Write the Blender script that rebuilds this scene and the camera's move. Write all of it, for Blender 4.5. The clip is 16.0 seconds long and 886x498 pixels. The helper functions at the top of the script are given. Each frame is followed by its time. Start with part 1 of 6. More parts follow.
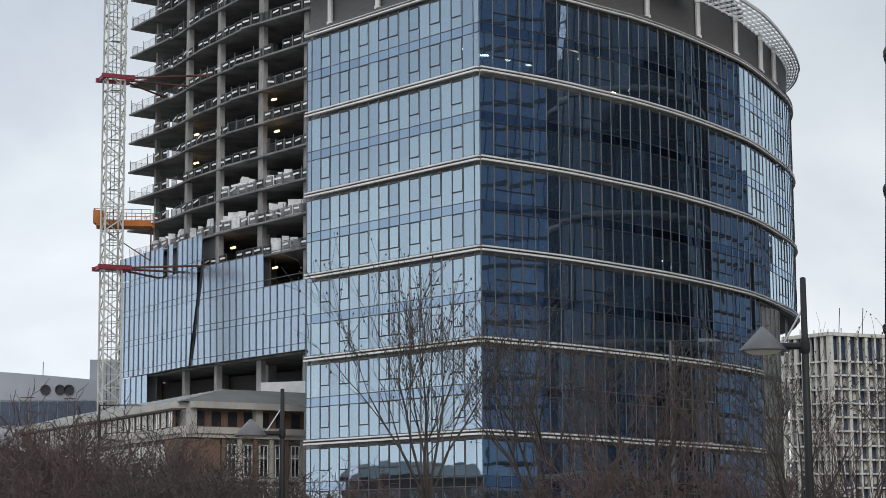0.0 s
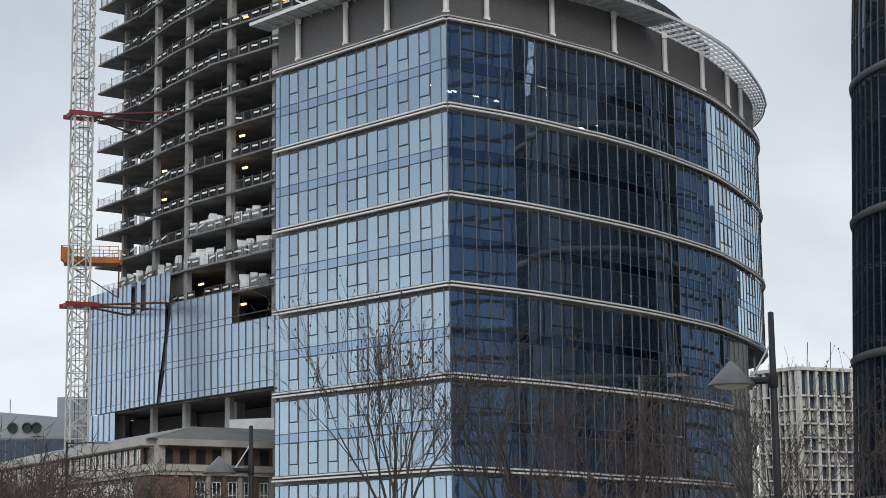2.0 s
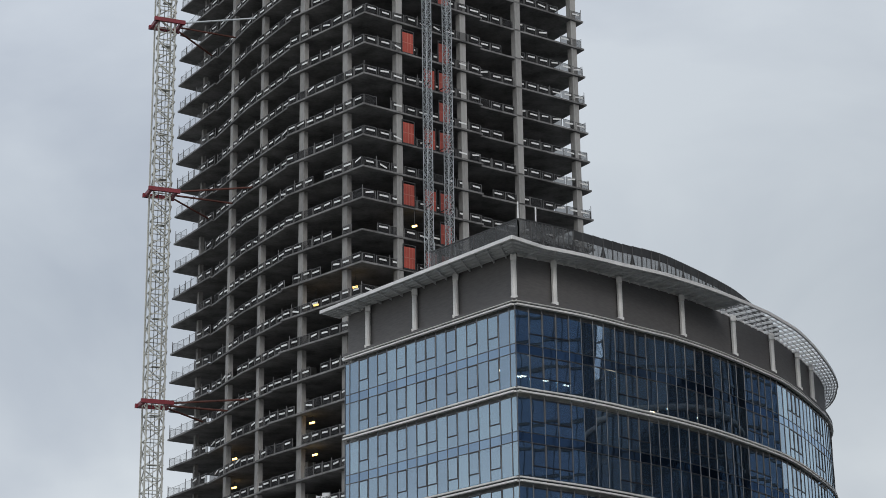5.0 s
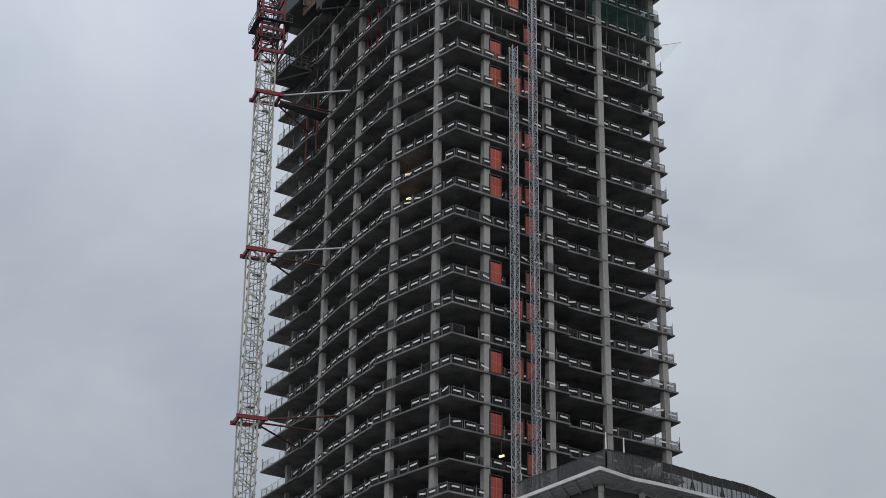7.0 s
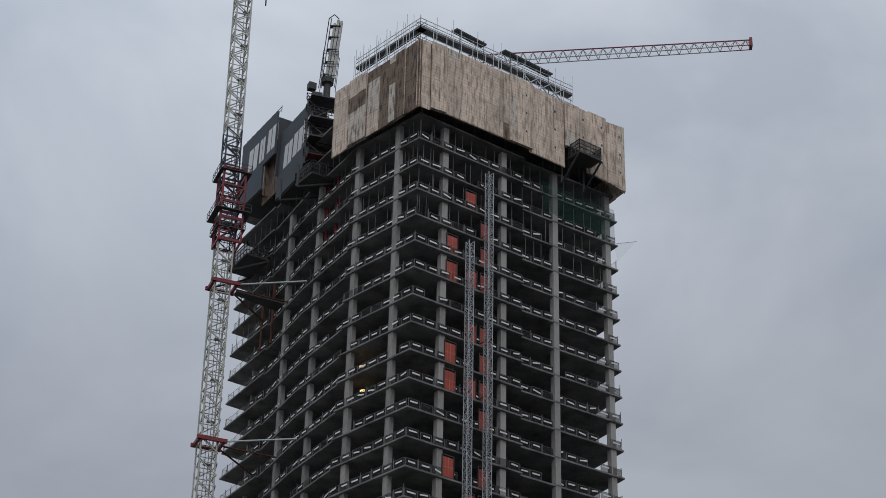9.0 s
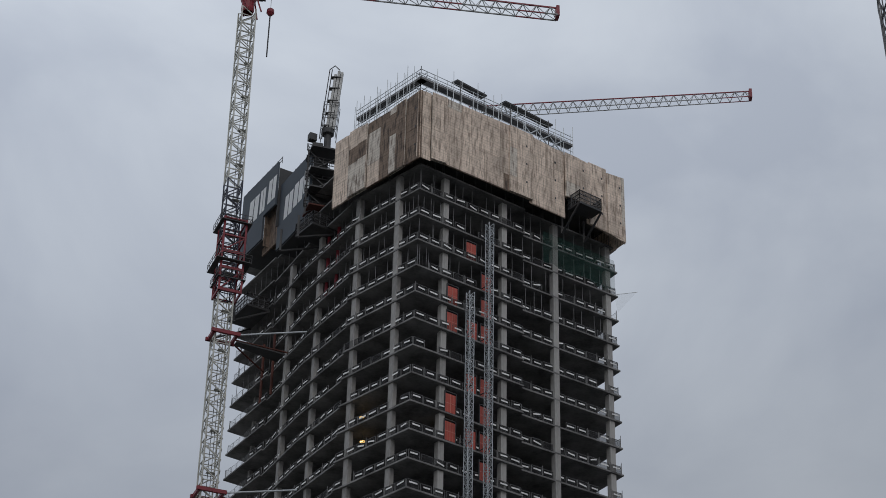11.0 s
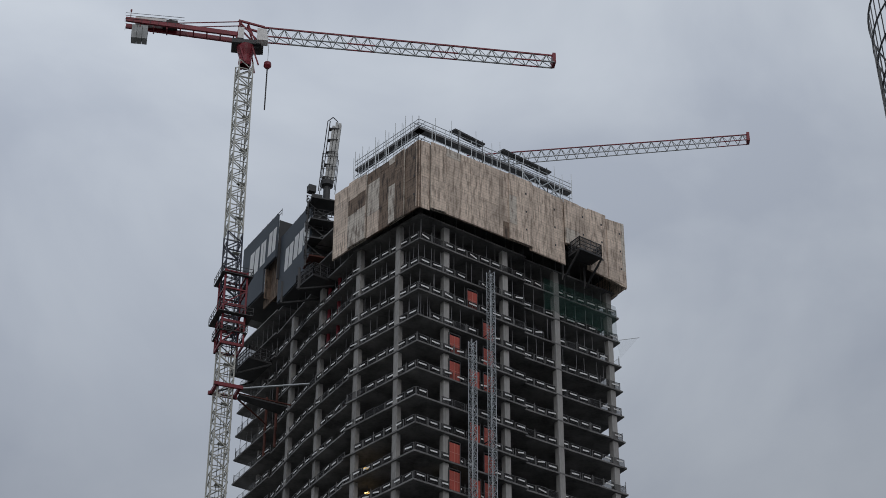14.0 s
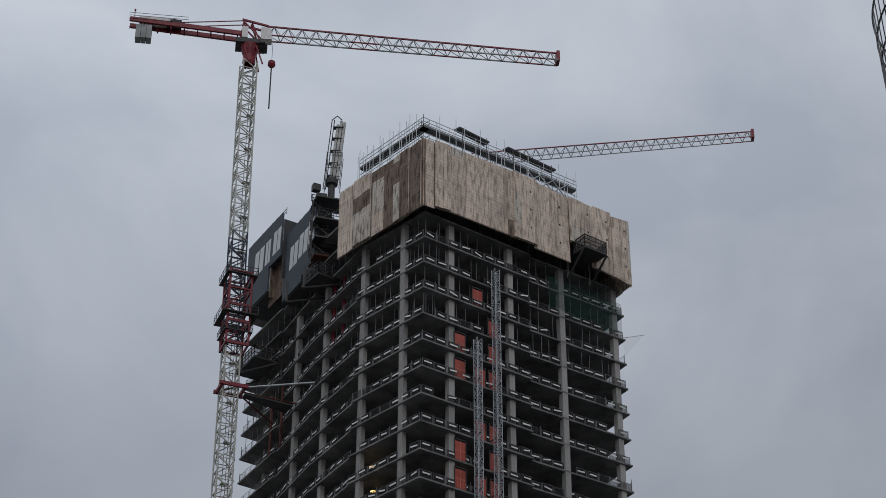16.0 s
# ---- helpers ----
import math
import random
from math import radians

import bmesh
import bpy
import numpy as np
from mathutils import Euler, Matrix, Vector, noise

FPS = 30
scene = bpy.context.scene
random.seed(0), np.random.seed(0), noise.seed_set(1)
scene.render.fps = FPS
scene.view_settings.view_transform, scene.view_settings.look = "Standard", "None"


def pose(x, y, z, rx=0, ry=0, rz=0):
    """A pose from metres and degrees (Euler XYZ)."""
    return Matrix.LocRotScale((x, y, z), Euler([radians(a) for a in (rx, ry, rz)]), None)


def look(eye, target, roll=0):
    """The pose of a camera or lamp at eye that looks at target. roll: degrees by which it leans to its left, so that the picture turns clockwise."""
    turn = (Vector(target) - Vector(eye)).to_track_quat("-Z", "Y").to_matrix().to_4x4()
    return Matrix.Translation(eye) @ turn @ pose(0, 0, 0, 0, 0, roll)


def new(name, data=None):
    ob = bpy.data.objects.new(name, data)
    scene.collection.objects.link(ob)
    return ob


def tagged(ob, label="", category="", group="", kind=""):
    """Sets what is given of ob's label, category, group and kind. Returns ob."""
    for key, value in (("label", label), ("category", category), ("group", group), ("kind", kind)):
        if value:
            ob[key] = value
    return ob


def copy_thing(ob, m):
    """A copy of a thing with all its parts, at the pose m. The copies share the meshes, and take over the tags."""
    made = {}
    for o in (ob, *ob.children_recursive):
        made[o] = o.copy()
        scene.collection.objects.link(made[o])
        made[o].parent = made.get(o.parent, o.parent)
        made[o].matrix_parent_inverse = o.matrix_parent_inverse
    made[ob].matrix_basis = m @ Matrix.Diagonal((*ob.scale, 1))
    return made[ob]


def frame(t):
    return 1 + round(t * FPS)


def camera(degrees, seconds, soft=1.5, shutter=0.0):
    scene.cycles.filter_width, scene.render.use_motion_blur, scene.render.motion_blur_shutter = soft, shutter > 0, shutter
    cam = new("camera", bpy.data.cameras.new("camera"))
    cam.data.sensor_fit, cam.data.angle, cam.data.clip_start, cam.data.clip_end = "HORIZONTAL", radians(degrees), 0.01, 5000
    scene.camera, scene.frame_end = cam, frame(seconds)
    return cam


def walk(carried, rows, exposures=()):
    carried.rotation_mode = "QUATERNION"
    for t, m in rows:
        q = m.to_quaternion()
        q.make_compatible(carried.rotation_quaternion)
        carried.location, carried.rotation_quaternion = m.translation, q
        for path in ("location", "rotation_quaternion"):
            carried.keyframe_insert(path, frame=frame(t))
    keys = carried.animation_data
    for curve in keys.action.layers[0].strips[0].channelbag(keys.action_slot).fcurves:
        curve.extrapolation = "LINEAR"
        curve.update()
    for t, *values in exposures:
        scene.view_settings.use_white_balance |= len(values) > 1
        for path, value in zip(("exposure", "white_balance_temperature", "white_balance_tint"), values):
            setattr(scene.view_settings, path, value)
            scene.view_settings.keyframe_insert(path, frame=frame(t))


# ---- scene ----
cam = camera(25.87, 16.0, soft=0.8)
EYE = 1.6
# seconds, yaw to the right, pitch up, lean to the right (degrees); the camera turns where it stands
TURNS = [
    (0.0, 0.0, 8.374, 0.355), (0.5, 0.171, 8.423, 0.419), (1.0, 0.369, 8.594, 0.323), (1.5, 0.627, 8.934, 0.465),
    (2.0, 0.953, 9.429, 0.695), (2.5, 0.868, 10.699, 0.816), (3.0, 0.402, 12.271, 0.82), (3.2, 0.236, 12.869, 0.743),
    (5.3, -1.524, 19.06, 0.647), (5.5, -1.951, 19.928, 0.442), (6.0, -3.435, 22.099, -0.286), (6.5, -4.096, 23.323, -0.557),
    (7.0, -3.823, 24.723, -0.598), (7.5, -3.25, 26.296, -0.63), (8.0, -2.938, 27.936, -0.738), (8.5, -2.758, 29.326, -1.064),
    (9.0, -2.414, 30.477, -1.263), (9.2, -2.248, 30.882, -1.302), (11.5, -2.571, 31.994, -1.236), (12.0, -2.673, 31.931, -1.074),
    (12.5, -2.674, 32.115, -0.805), (13.0, -2.592, 32.519, -0.511), (13.5, -2.49, 32.989, -0.332), (14.0, -2.51, 33.44, -0.233),
    (14.5, -2.687, 33.661, -0.233), (15.0, -2.834, 33.622, -0.189), (15.5, -2.783, 33.483, -0.126), (16.0, -2.683, 33.386, -0.092),
]
EXPOSURES = [(0.0, 0.5, 6500, 10), (2.0, 0.47, 6500, 10), (3.2, 0.36, 6500, 10), (5.3, 0.13, 6450, 10), (7.0, -0.12, 6420, 11), (9.0, -0.5, 6350, 12), (12.0, -0.56, 6330, 12), (14.0, -0.66, 6320, 12), (16.0, -0.72, 6320, 12)]
walk(cam, [(t, pose(0, 0, EYE, 90 + p, 0, -y) @ pose(0, 0, 0, 0, 0, -r)) for t, y, p, r in TURNS], EXPOSURES)

# ---- sky and sun: an overcast winter afternoon ----
SUN_AZ, SUN_EL = radians(165), radians(30)
world = bpy.data.worlds.new("overcast_sky")
scene.world = world
world.use_nodes = True
wn, wl = world.node_tree.nodes, world.node_tree.links
wn.clear()
sky = wn.new("ShaderNodeTexSky")
sky.sky_type, sky.sun_disc, sky.sun_elevation, sky.sun_rotation = "NISHITA", False, SUN_EL, SUN_AZ
sky.air_density, sky.dust_density = 1.0, 3.0
coord = wn.new("ShaderNodeTexCoord")
stretch = wn.new("ShaderNodeMapping")
stretch.inputs["Scale"].default_value = (1.0, 1.0, 1.3)
wl.new(coord.outputs["Generated"], stretch.inputs["Vector"])
clouds = wn.new("ShaderNodeTexNoise")
clouds.inputs["Scale"].default_value, clouds.inputs["Detail"].default_value, clouds.inputs["Roughness"].default_value = 4.6, 6.0, 0.5
clouds.inputs["Distortion"].default_value = 0.4
wl.new(stretch.outputs["Vector"], clouds.inputs["Vector"])
tone = wn.new("ShaderNodeValToRGB")
tone.color_ramp.elements[0].position, tone.color_ramp.elements[0].color = 0.34, (4.9, 5.35, 6.0, 1)
tone.color_ramp.elements[1].position, tone.color_ramp.elements[1].color = 0.68, (7.35, 7.82, 8.15, 1)
wl.new(clouds.outputs["Fac"], tone.inputs["Fac"])
# the cloud deck grows brighter overhead, with a pale gap just over the horizon
split = wn.new("ShaderNodeSeparateXYZ")
wl.new(coord.outputs["Generated"], split.inputs[0])
low = wn.new("ShaderNodeValToRGB")
low.color_ramp.elements[0].position, low.color_ramp.elements[0].color = 0.0, (1.5, 1.43, 1.34, 1)
low.color_ramp.elements[1].position, low.color_ramp.elements[1].color = 1.0, (1.45, 1.46, 1.47, 1)
for place, tint in ((0.1, (1.14, 1.11, 1.075)), (0.16, (0.95, 0.94, 0.925)), (0.28, (0.79, 0.8, 0.805)), (0.42, (0.83, 0.84, 0.865)), (0.5, (1.14, 1.15, 1.165)), (0.62, (1.43, 1.44, 1.45))):
    step_ = low.color_ramp.elements.new(place)
    step_.color = (*tint, 1)
wl.new(split.outputs["Z"], low.inputs["Fac"])
deck = wn.new("ShaderNodeMix")
deck.data_type, deck.blend_type = "RGBA", "MULTIPLY"
deck.inputs["Factor"].default_value = 1.0
wl.new(tone.outputs["Color"], deck.inputs["A"])
wl.new(low.outputs["Color"], deck.inputs["B"])
# and hangs heavier towards the east
east = wn.new("ShaderNodeMapRange")
for socket, value in (("From Min", -0.2), ("From Max", 0.22), ("To Min", 1.03), ("To Max", 0.9)):
    east.inputs[socket].default_value = value
wl.new(split.outputs["X"], east.inputs["Value"])
heavy = wn.new("ShaderNodeMix")
heavy.data_type, heavy.blend_type = "RGBA", "MULTIPLY"
heavy.inputs["Factor"].default_value = 1.0
wl.new(deck.outputs["Result"], heavy.inputs["A"])
wl.new(east.outputs["Result"], heavy.inputs["B"])
mix = wn.new("ShaderNodeMix")
mix.data_type = "RGBA"
mix.inputs["Factor"].default_value = 0.93
wl.new(sky.outputs["Color"], mix.inputs["A"])
wl.new(heavy.outputs["Result"], mix.inputs["B"])
back = wn.new("ShaderNodeBackground")
back.inputs["Strength"].default_value = 0.1
wl.new(mix.outputs["Result"], back.inputs["Color"])
wout = wn.new("ShaderNodeOutputWorld")
wl.new(back.outputs["Background"], wout.inputs["Surface"])
sun = new("sun", bpy.data.lights.new("sun", "SUN"))
sun.data.energy, sun.data.angle, sun.data.color = 0.6, radians(25), (1.0, 0.96, 0.9)
sun.matrix_world = look((math.sin(SUN_AZ) * 100, math.cos(SUN_AZ) * 100, 100 * math.tan(SUN_EL)), (0, 0, 0))


# ---- materials ----
def material(name, base, rough=0.8, metal=0.0, vary=0.25, scale=0.6, fine=8.0, bump=0.15, stretch=(1, 1, 1), island=0.0, spec=0.5, per_object=0.0):
    """A plain procedural surface: base colour with coarse and fine variation, grain and relief."""
    m = bpy.data.materials.new(name)
    m.use_nodes = True
    n, l = m.node_tree.nodes, m.node_tree.links
    p = n["Principled BSDF"]
    p.inputs["Roughness"].default_value, p.inputs["Metallic"].default_value = rough, metal
    p.inputs["Specular IOR Level"].default_value = spec
    tc, mp = n.new("ShaderNodeTexCoord"), n.new("ShaderNodeMapping")
    mp.inputs["Scale"].default_value = stretch
    l.new(tc.outputs["Object"], mp.inputs["Vector"])
    coarse, grain = n.new("ShaderNodeTexNoise"), n.new("ShaderNodeTexNoise")
    coarse.inputs["Scale"].default_value, coarse.inputs["Detail"].default_value = scale, 4
    grain.inputs["Scale"].default_value, grain.inputs["Detail"].default_value = fine, 3
    l.new(mp.outputs["Vector"], coarse.inputs["Vector"])
    l.new(mp.outputs["Vector"], grain.inputs["Vector"])
    add = n.new("ShaderNodeMath")
    add.operation = "MULTIPLY_ADD"
    add.inputs[1].default_value = 0.35
    l.new(grain.outputs["Fac"], add.inputs[0])
    l.new(coarse.outputs["Fac"], add.inputs[2])
    last = add.outputs[0]
    for amount, node, socket in ((island, "ShaderNodeNewGeometry", "Random Per Island"), (per_object, "ShaderNodeObjectInfo", "Random")):
        if amount:
            g, k = n.new(node), n.new("ShaderNodeMath")
            k.operation = "MULTIPLY_ADD"
            k.inputs[1].default_value = amount
            l.new(g.outputs[socket], k.inputs[0])
            l.new(last, k.inputs[2])
            last = k.outputs[0]
    ramp = n.new("ShaderNodeValToRGB")
    extra = island + per_object
    ramp.color_ramp.elements[0].position, ramp.color_ramp.elements[1].position = 0.42, 0.93 + extra
    ramp.color_ramp.elements[0].color = (*[c * (1 - vary) for c in base], 1)
    ramp.color_ramp.elements[1].color = (*[min(1, c * (1 + vary)) for c in base], 1)
    l.new(last, ramp.inputs["Fac"])
    l.new(ramp.outputs["Color"], p.inputs["Base Color"])
    if bump:
        b = n.new("ShaderNodeBump")
        b.inputs["Strength"].default_value, b.inputs["Distance"].default_value = bump, 0.03
        l.new(grain.outputs["Fac"], b.inputs["Height"])
        l.new(b.outputs["Normal"], p.inputs["Normal"])
    return m


def glazing(name, tint, gloss, reflect, rough=0.02, wave=0.02, per_island=True, black_lift=0.0):
    """Coated facade glass: part mirror, part tinted clear pane, each pane a little different."""
    m = bpy.data.materials.new(name)
    m.use_nodes = True
    n, l = m.node_tree.nodes, m.node_tree.links
    n.clear()
    out, mix_, clear, mirror = (n.new("ShaderNode" + k) for k in ("OutputMaterial", "MixShader", "BsdfTransparent", "BsdfGlossy"))
    mirror.inputs["Roughness"].default_value = rough
    clear.inputs["Color"].default_value = (*tint, 1)
    rnd = n.new("ShaderNodeNewGeometry" if per_island else "ShaderNodeObjectInfo")
    socket = rnd.outputs["Random Per Island" if per_island else "Random"]
    ramp = n.new("ShaderNodeValToRGB")
    ramp.color_ramp.elements[0].color = (*[c * 0.86 for c in gloss], 1)
    ramp.color_ramp.elements[1].color = (*[min(1, c * 1.1) for c in gloss], 1)
    l.new(socket, ramp.inputs["Fac"])
    l.new(ramp.outputs["Color"], mirror.inputs["Color"])
    fres = n.new("ShaderNodeFresnel")
    fres.inputs["IOR"].default_value = 1.33
    k = n.new("ShaderNodeMath")
    k.operation, k.use_clamp = "ADD", True
    k.inputs[1].default_value = reflect
    l.new(fres.outputs["Fac"], k.inputs[0])
    tc, nz, b = n.new("ShaderNodeTexCoord"), n.new("ShaderNodeTexNoise"), n.new("ShaderNodeBump")
    nz.inputs["Scale"].default_value, nz.inputs["Detail"].default_value = 0.5, 1
    b.inputs["Strength"].default_value, b.inputs["Distance"].default_value = 0.25, wave
    l.new(tc.outputs["Object"], nz.inputs["Vector"])
    l.new(nz.outputs["Fac"], b.inputs["Height"])
    l.new(b.outputs["Normal"], mirror.inputs["Normal"])
    l.new(k.outputs[0], mix_.inputs[0])
    l.new(clear.outputs[0], mix_.inputs[1])
    l.new(mirror.outputs[0], mix_.inputs[2])
    last = mix_.outputs[0]
    # painted veil: a faint bluish diffuse film that lifts the blacks like haze
    if black_lift:
        film, over = n.new("ShaderNodeBsdfDiffuse"), n.new("ShaderNodeMixShader")
        film.inputs["Color"].default_value = (0.26, 0.37, 0.52, 1)
        over.inputs[0].default_value = black_lift
        l.new(last, over.inputs[1])
        l.new(film.outputs[0], over.inputs[2])
        last = over.outputs[0]
    l.new(last, out.inputs["Surface"])
    return m


def netting(name, colour, cover):
    """A fine woven net: threads with gaps too small to see."""
    m = material(name, colour, 0.9, vary=0.3, bump=0)
    n, l = m.node_tree.nodes, m.node_tree.links
    mx, tr = n.new("ShaderNodeMixShader"), n.new("ShaderNodeBsdfTransparent")
    mx.inputs[0].default_value = cover
    l.new(tr.outputs[0], mx.inputs[1])
    l.new(n["Principled BSDF"].outputs[0], mx.inputs[2])
    l.new(mx.outputs[0], n["Material Output"].inputs["Surface"])
    return m


def glowing(name, colour, strength):
    m = bpy.data.materials.new(name)
    m.use_nodes = True
    p = m.node_tree.nodes["Principled BSDF"]
    p.inputs["Emission Color"].default_value, p.inputs["Emission Strength"].default_value = (*colour, 1), strength
    return m


def streaked(name, base, dark, vary=0.4, island=0.8, boards=0.5):
    """Weathered formwork sheeting: stains that run down, seams of boards, each sheet its own tone."""
    m = material(name, base, 0.85, vary=vary, scale=0.35, fine=5, stretch=(1, 1, 0.35), island=island)
    n, l = m.node_tree.nodes, m.node_tree.links
    p = n["Principled BSDF"]
    src = p.inputs["Base Color"].links[0].from_socket
    tc, mp, nz, rp, mx = n.new("ShaderNodeTexCoord"), n.new("ShaderNodeMapping"), n.new("ShaderNodeTexNoise"), n.new("ShaderNodeValToRGB"), n.new("ShaderNodeMix")
    mp.inputs["Scale"].default_value = (2.2, 2.2, 0.42)
    nz.inputs["Scale"].default_value, nz.inputs["Detail"].default_value = 1.4, 6
    rp.color_ramp.elements[0].position, rp.color_ramp.elements[1].position = 0.47, 0.66
    rp.color_ramp.elements[1].color = (0.85, 0.85, 0.85, 1)
    l.new(tc.outputs["Object"], mp.inputs["Vector"])
    l.new(mp.outputs["Vector"], nz.inputs["Vector"])
    l.new(nz.outputs["Fac"], rp.inputs["Fac"])
    mx.data_type = "RGBA"
    l.new(rp.outputs["Color"], mx.inputs["Factor"])
    l.new(src, mx.inputs["A"])
    mx.inputs["B"].default_value = (*dark, 1)
    # the narrow boards of each sheet
    wv, mp2, dim = n.new("ShaderNodeTexWave"), n.new("ShaderNodeMapping"), n.new("ShaderNodeMix")
    wv.bands_direction = "Z"
    wv.inputs["Scale"].default_value, wv.inputs["Distortion"].default_value = 0.8, 2.5
    rp2 = n.new("ShaderNodeValToRGB")
    rp2.color_ramp.elements[0].position, rp2.color_ramp.elements[0].color = 0.0, (0.62, 0.6, 0.58, 1)
    rp2.color_ramp.elements[1].position, rp2.color_ramp.elements[1].color = 0.16, (1, 1, 1, 1)
    l.new(tc.outputs["Object"], wv.inputs["Vector"])
    l.new(wv.outputs["Fac"], rp2.inputs["Fac"])
    dim.data_type, dim.blend_type = "RGBA", "MULTIPLY"
    dim.inputs["Factor"].default_value = 0.35
    l.new(mx.outputs["Result"], dim.inputs["A"])
    l.new(rp2.outputs["Color"], dim.inputs["B"])
    # short boards nailed across, each a little different
    sp, along_, flat = n.new("ShaderNodeSeparateXYZ"), n.new("ShaderNodeMath"), n.new("ShaderNodeCombineXYZ")
    along_.operation = "ADD"
    l.new(tc.outputs["Object"], sp.inputs[0])
    l.new(sp.outputs["X"], along_.inputs[0])
    l.new(sp.outputs["Y"], along_.inputs[1])
    l.new(along_.outputs[0], flat.inputs["X"])
    l.new(sp.outputs["Z"], flat.inputs["Y"])
    bk, over = n.new("ShaderNodeTexBrick"), n.new("ShaderNodeMix")
    bk.inputs["Color1"].default_value, bk.inputs["Color2"].default_value, bk.inputs["Mortar"].default_value = (1, 1, 1, 1), (0.78, 0.76, 0.74, 1), (0.5, 0.47, 0.44, 1)
    bk.inputs["Scale"].default_value, bk.inputs["Mortar Size"].default_value = 1.0, 0.035
    bk.inputs["Brick Width"].default_value, bk.inputs["Row Height"].default_value = 1.15, 0.52
    l.new(flat.outputs[0], bk.inputs["Vector"])
    over.data_type, over.blend_type = "RGBA", "MULTIPLY"
    over.inputs["Factor"].default_value = boards
    l.new(dim.outputs["Result"], over.inputs["A"])
    l.new(bk.outputs["Color"], over.inputs["B"])
    l.new(over.outputs["Result"], p.inputs["Base Color"])
    return m


CONCRETE = material("raw_concrete", (0.275, 0.268, 0.26), 0.9, vary=0.5, scale=0.5, fine=5, stretch=(1, 1, 0.3), per_object=0.25)
SLAB = material("slab_concrete", (0.175, 0.172, 0.171), 0.9, vary=0.6, scale=0.35, fine=2.5)
OFFICE_GLASS = glazing("coated_office_glass", (0.7, 0.78, 0.84), (0.62, 0.785, 0.965), 0.52, 0.015, 0.014, black_lift=0.035)
OFFICE_PANE = glazing("coated_office_pane", (0.7, 0.78, 0.84), (0.62, 0.785, 0.965), 0.52, 0.015, 0.014, per_island=False, black_lift=0.035)
SPANDREL_GLASS = glazing("spandrel_glass", (0.02, 0.03, 0.05), (0.52, 0.7, 0.94), 0.5, 0.03, 0.014)
BLOCK_GLASS = glazing("blue_block_glass", (0.03, 0.04, 0.06), (0.3, 0.41, 0.6), 0.3, 0.05, 0.01, black_lift=0.05)
CLADDING_GLASS = glazing("new_cladding_glass", (0.3, 0.36, 0.42), (0.58, 0.71, 0.88), 0.55, 0.22, 0.03, black_lift=0.05)
SPIRE_GLASS = glazing("dark_tower_glass", (0.12, 0.14, 0.18), (0.46, 0.54, 0.66), 0.12, 0.03, 0.03, black_lift=0.05)
FRAME = material("dark_window_frame", (0.02, 0.022, 0.028), 0.4, vary=0.2)
TRIM = material("pale_metal_trim", (0.72, 0.71, 0.69), 0.45, 0.0, vary=0.15)
CROWN = material("dark_louvre_panel", (0.13, 0.125, 0.125), 0.7, vary=0.15, stretch=(1, 1, 6), scale=1.5)
POST_WHITE = material("pale_painted_steel", (0.74, 0.73, 0.72), 0.5, vary=0.15)
CANOPY = material("canopy_aluminium", (0.62, 0.63, 0.64), 0.5, 0.0, vary=0.15)
SCREEN = netting("perforated_screen", (0.1, 0.103, 0.106), 0.6)
SCREEN_OPEN = netting("open_perforated_screen", (0.12, 0.123, 0.126), 0.5)
GUARD = netting("guard_mesh", (0.035, 0.035, 0.038), 0.42)
GUARD_FRAME = material("grey_guard_frame", (0.115, 0.116, 0.118), 0.6, 0.1, vary=0.3)
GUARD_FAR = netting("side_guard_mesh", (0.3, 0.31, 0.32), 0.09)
WHITEBOARD = material("white_toe_board", (0.74, 0.74, 0.73), 0.6, vary=0.2, island=0.3)
DARKSTEEL = material("dark_steel", (0.05, 0.05, 0.052), 0.6, 0.2, vary=0.3)
PLANK = material("scaffold_plank", (0.16, 0.16, 0.165), 0.7, vary=0.3)
GALV = material("galvanised_steel", (0.46, 0.49, 0.51), 0.5, 0.4, vary=0.2)
GATE_BAR = material("pale_red_gate_bar", (0.5, 0.17, 0.13), 0.6, vary=0.25)
ORANGE = material("orange_lift_gate", (0.34, 0.06, 0.042), 0.6, vary=0.3, per_object=0.5)
ORANGE_DECK = material("orange_platform_paint", (0.42, 0.14, 0.03), 0.7, vary=0.3)
RED = material("red_crane_paint", (0.2, 0.012, 0.024), 0.5, vary=0.3)
# jib grey with the backlit darkening put into its base colour
JIB_BACKLIT = material("backlit_jib_grey", (0.3, 0.31, 0.31), 0.6, vary=0.3)
MASTPAINT = material("weathered_mast_paint", (0.5, 0.5, 0.46), 0.6, vary=0.25)
NAVY = material("dark_blue_mast_paint", (0.03, 0.035, 0.06), 0.5, vary=0.2)
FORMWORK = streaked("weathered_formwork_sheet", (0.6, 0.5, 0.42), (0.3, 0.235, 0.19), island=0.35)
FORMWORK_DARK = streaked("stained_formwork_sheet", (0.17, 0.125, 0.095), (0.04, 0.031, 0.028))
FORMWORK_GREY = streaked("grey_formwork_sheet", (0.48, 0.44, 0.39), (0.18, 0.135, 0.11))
BOOM = material("worn_boom_paint", (0.42, 0.42, 0.41), 0.6, 0.1, vary=0.4, scale=1.5)
SIGN = material("blue_grey_banner", (0.06, 0.075, 0.095), 0.7, vary=0.12, scale=0.3)
SIGNMARK = material("white_banner_print", (0.74, 0.75, 0.76), 0.7, vary=0.08)
GREEN = netting("green_safety_net", (0.006, 0.06, 0.045), 0.18)
RUST = material("rusty_steel", (0.09, 0.028, 0.02), 0.8, vary=0.35)
WRAP = material("white_plastic_wrap", (0.72, 0.73, 0.74), 0.4, vary=0.25, scale=2, island=0.3)
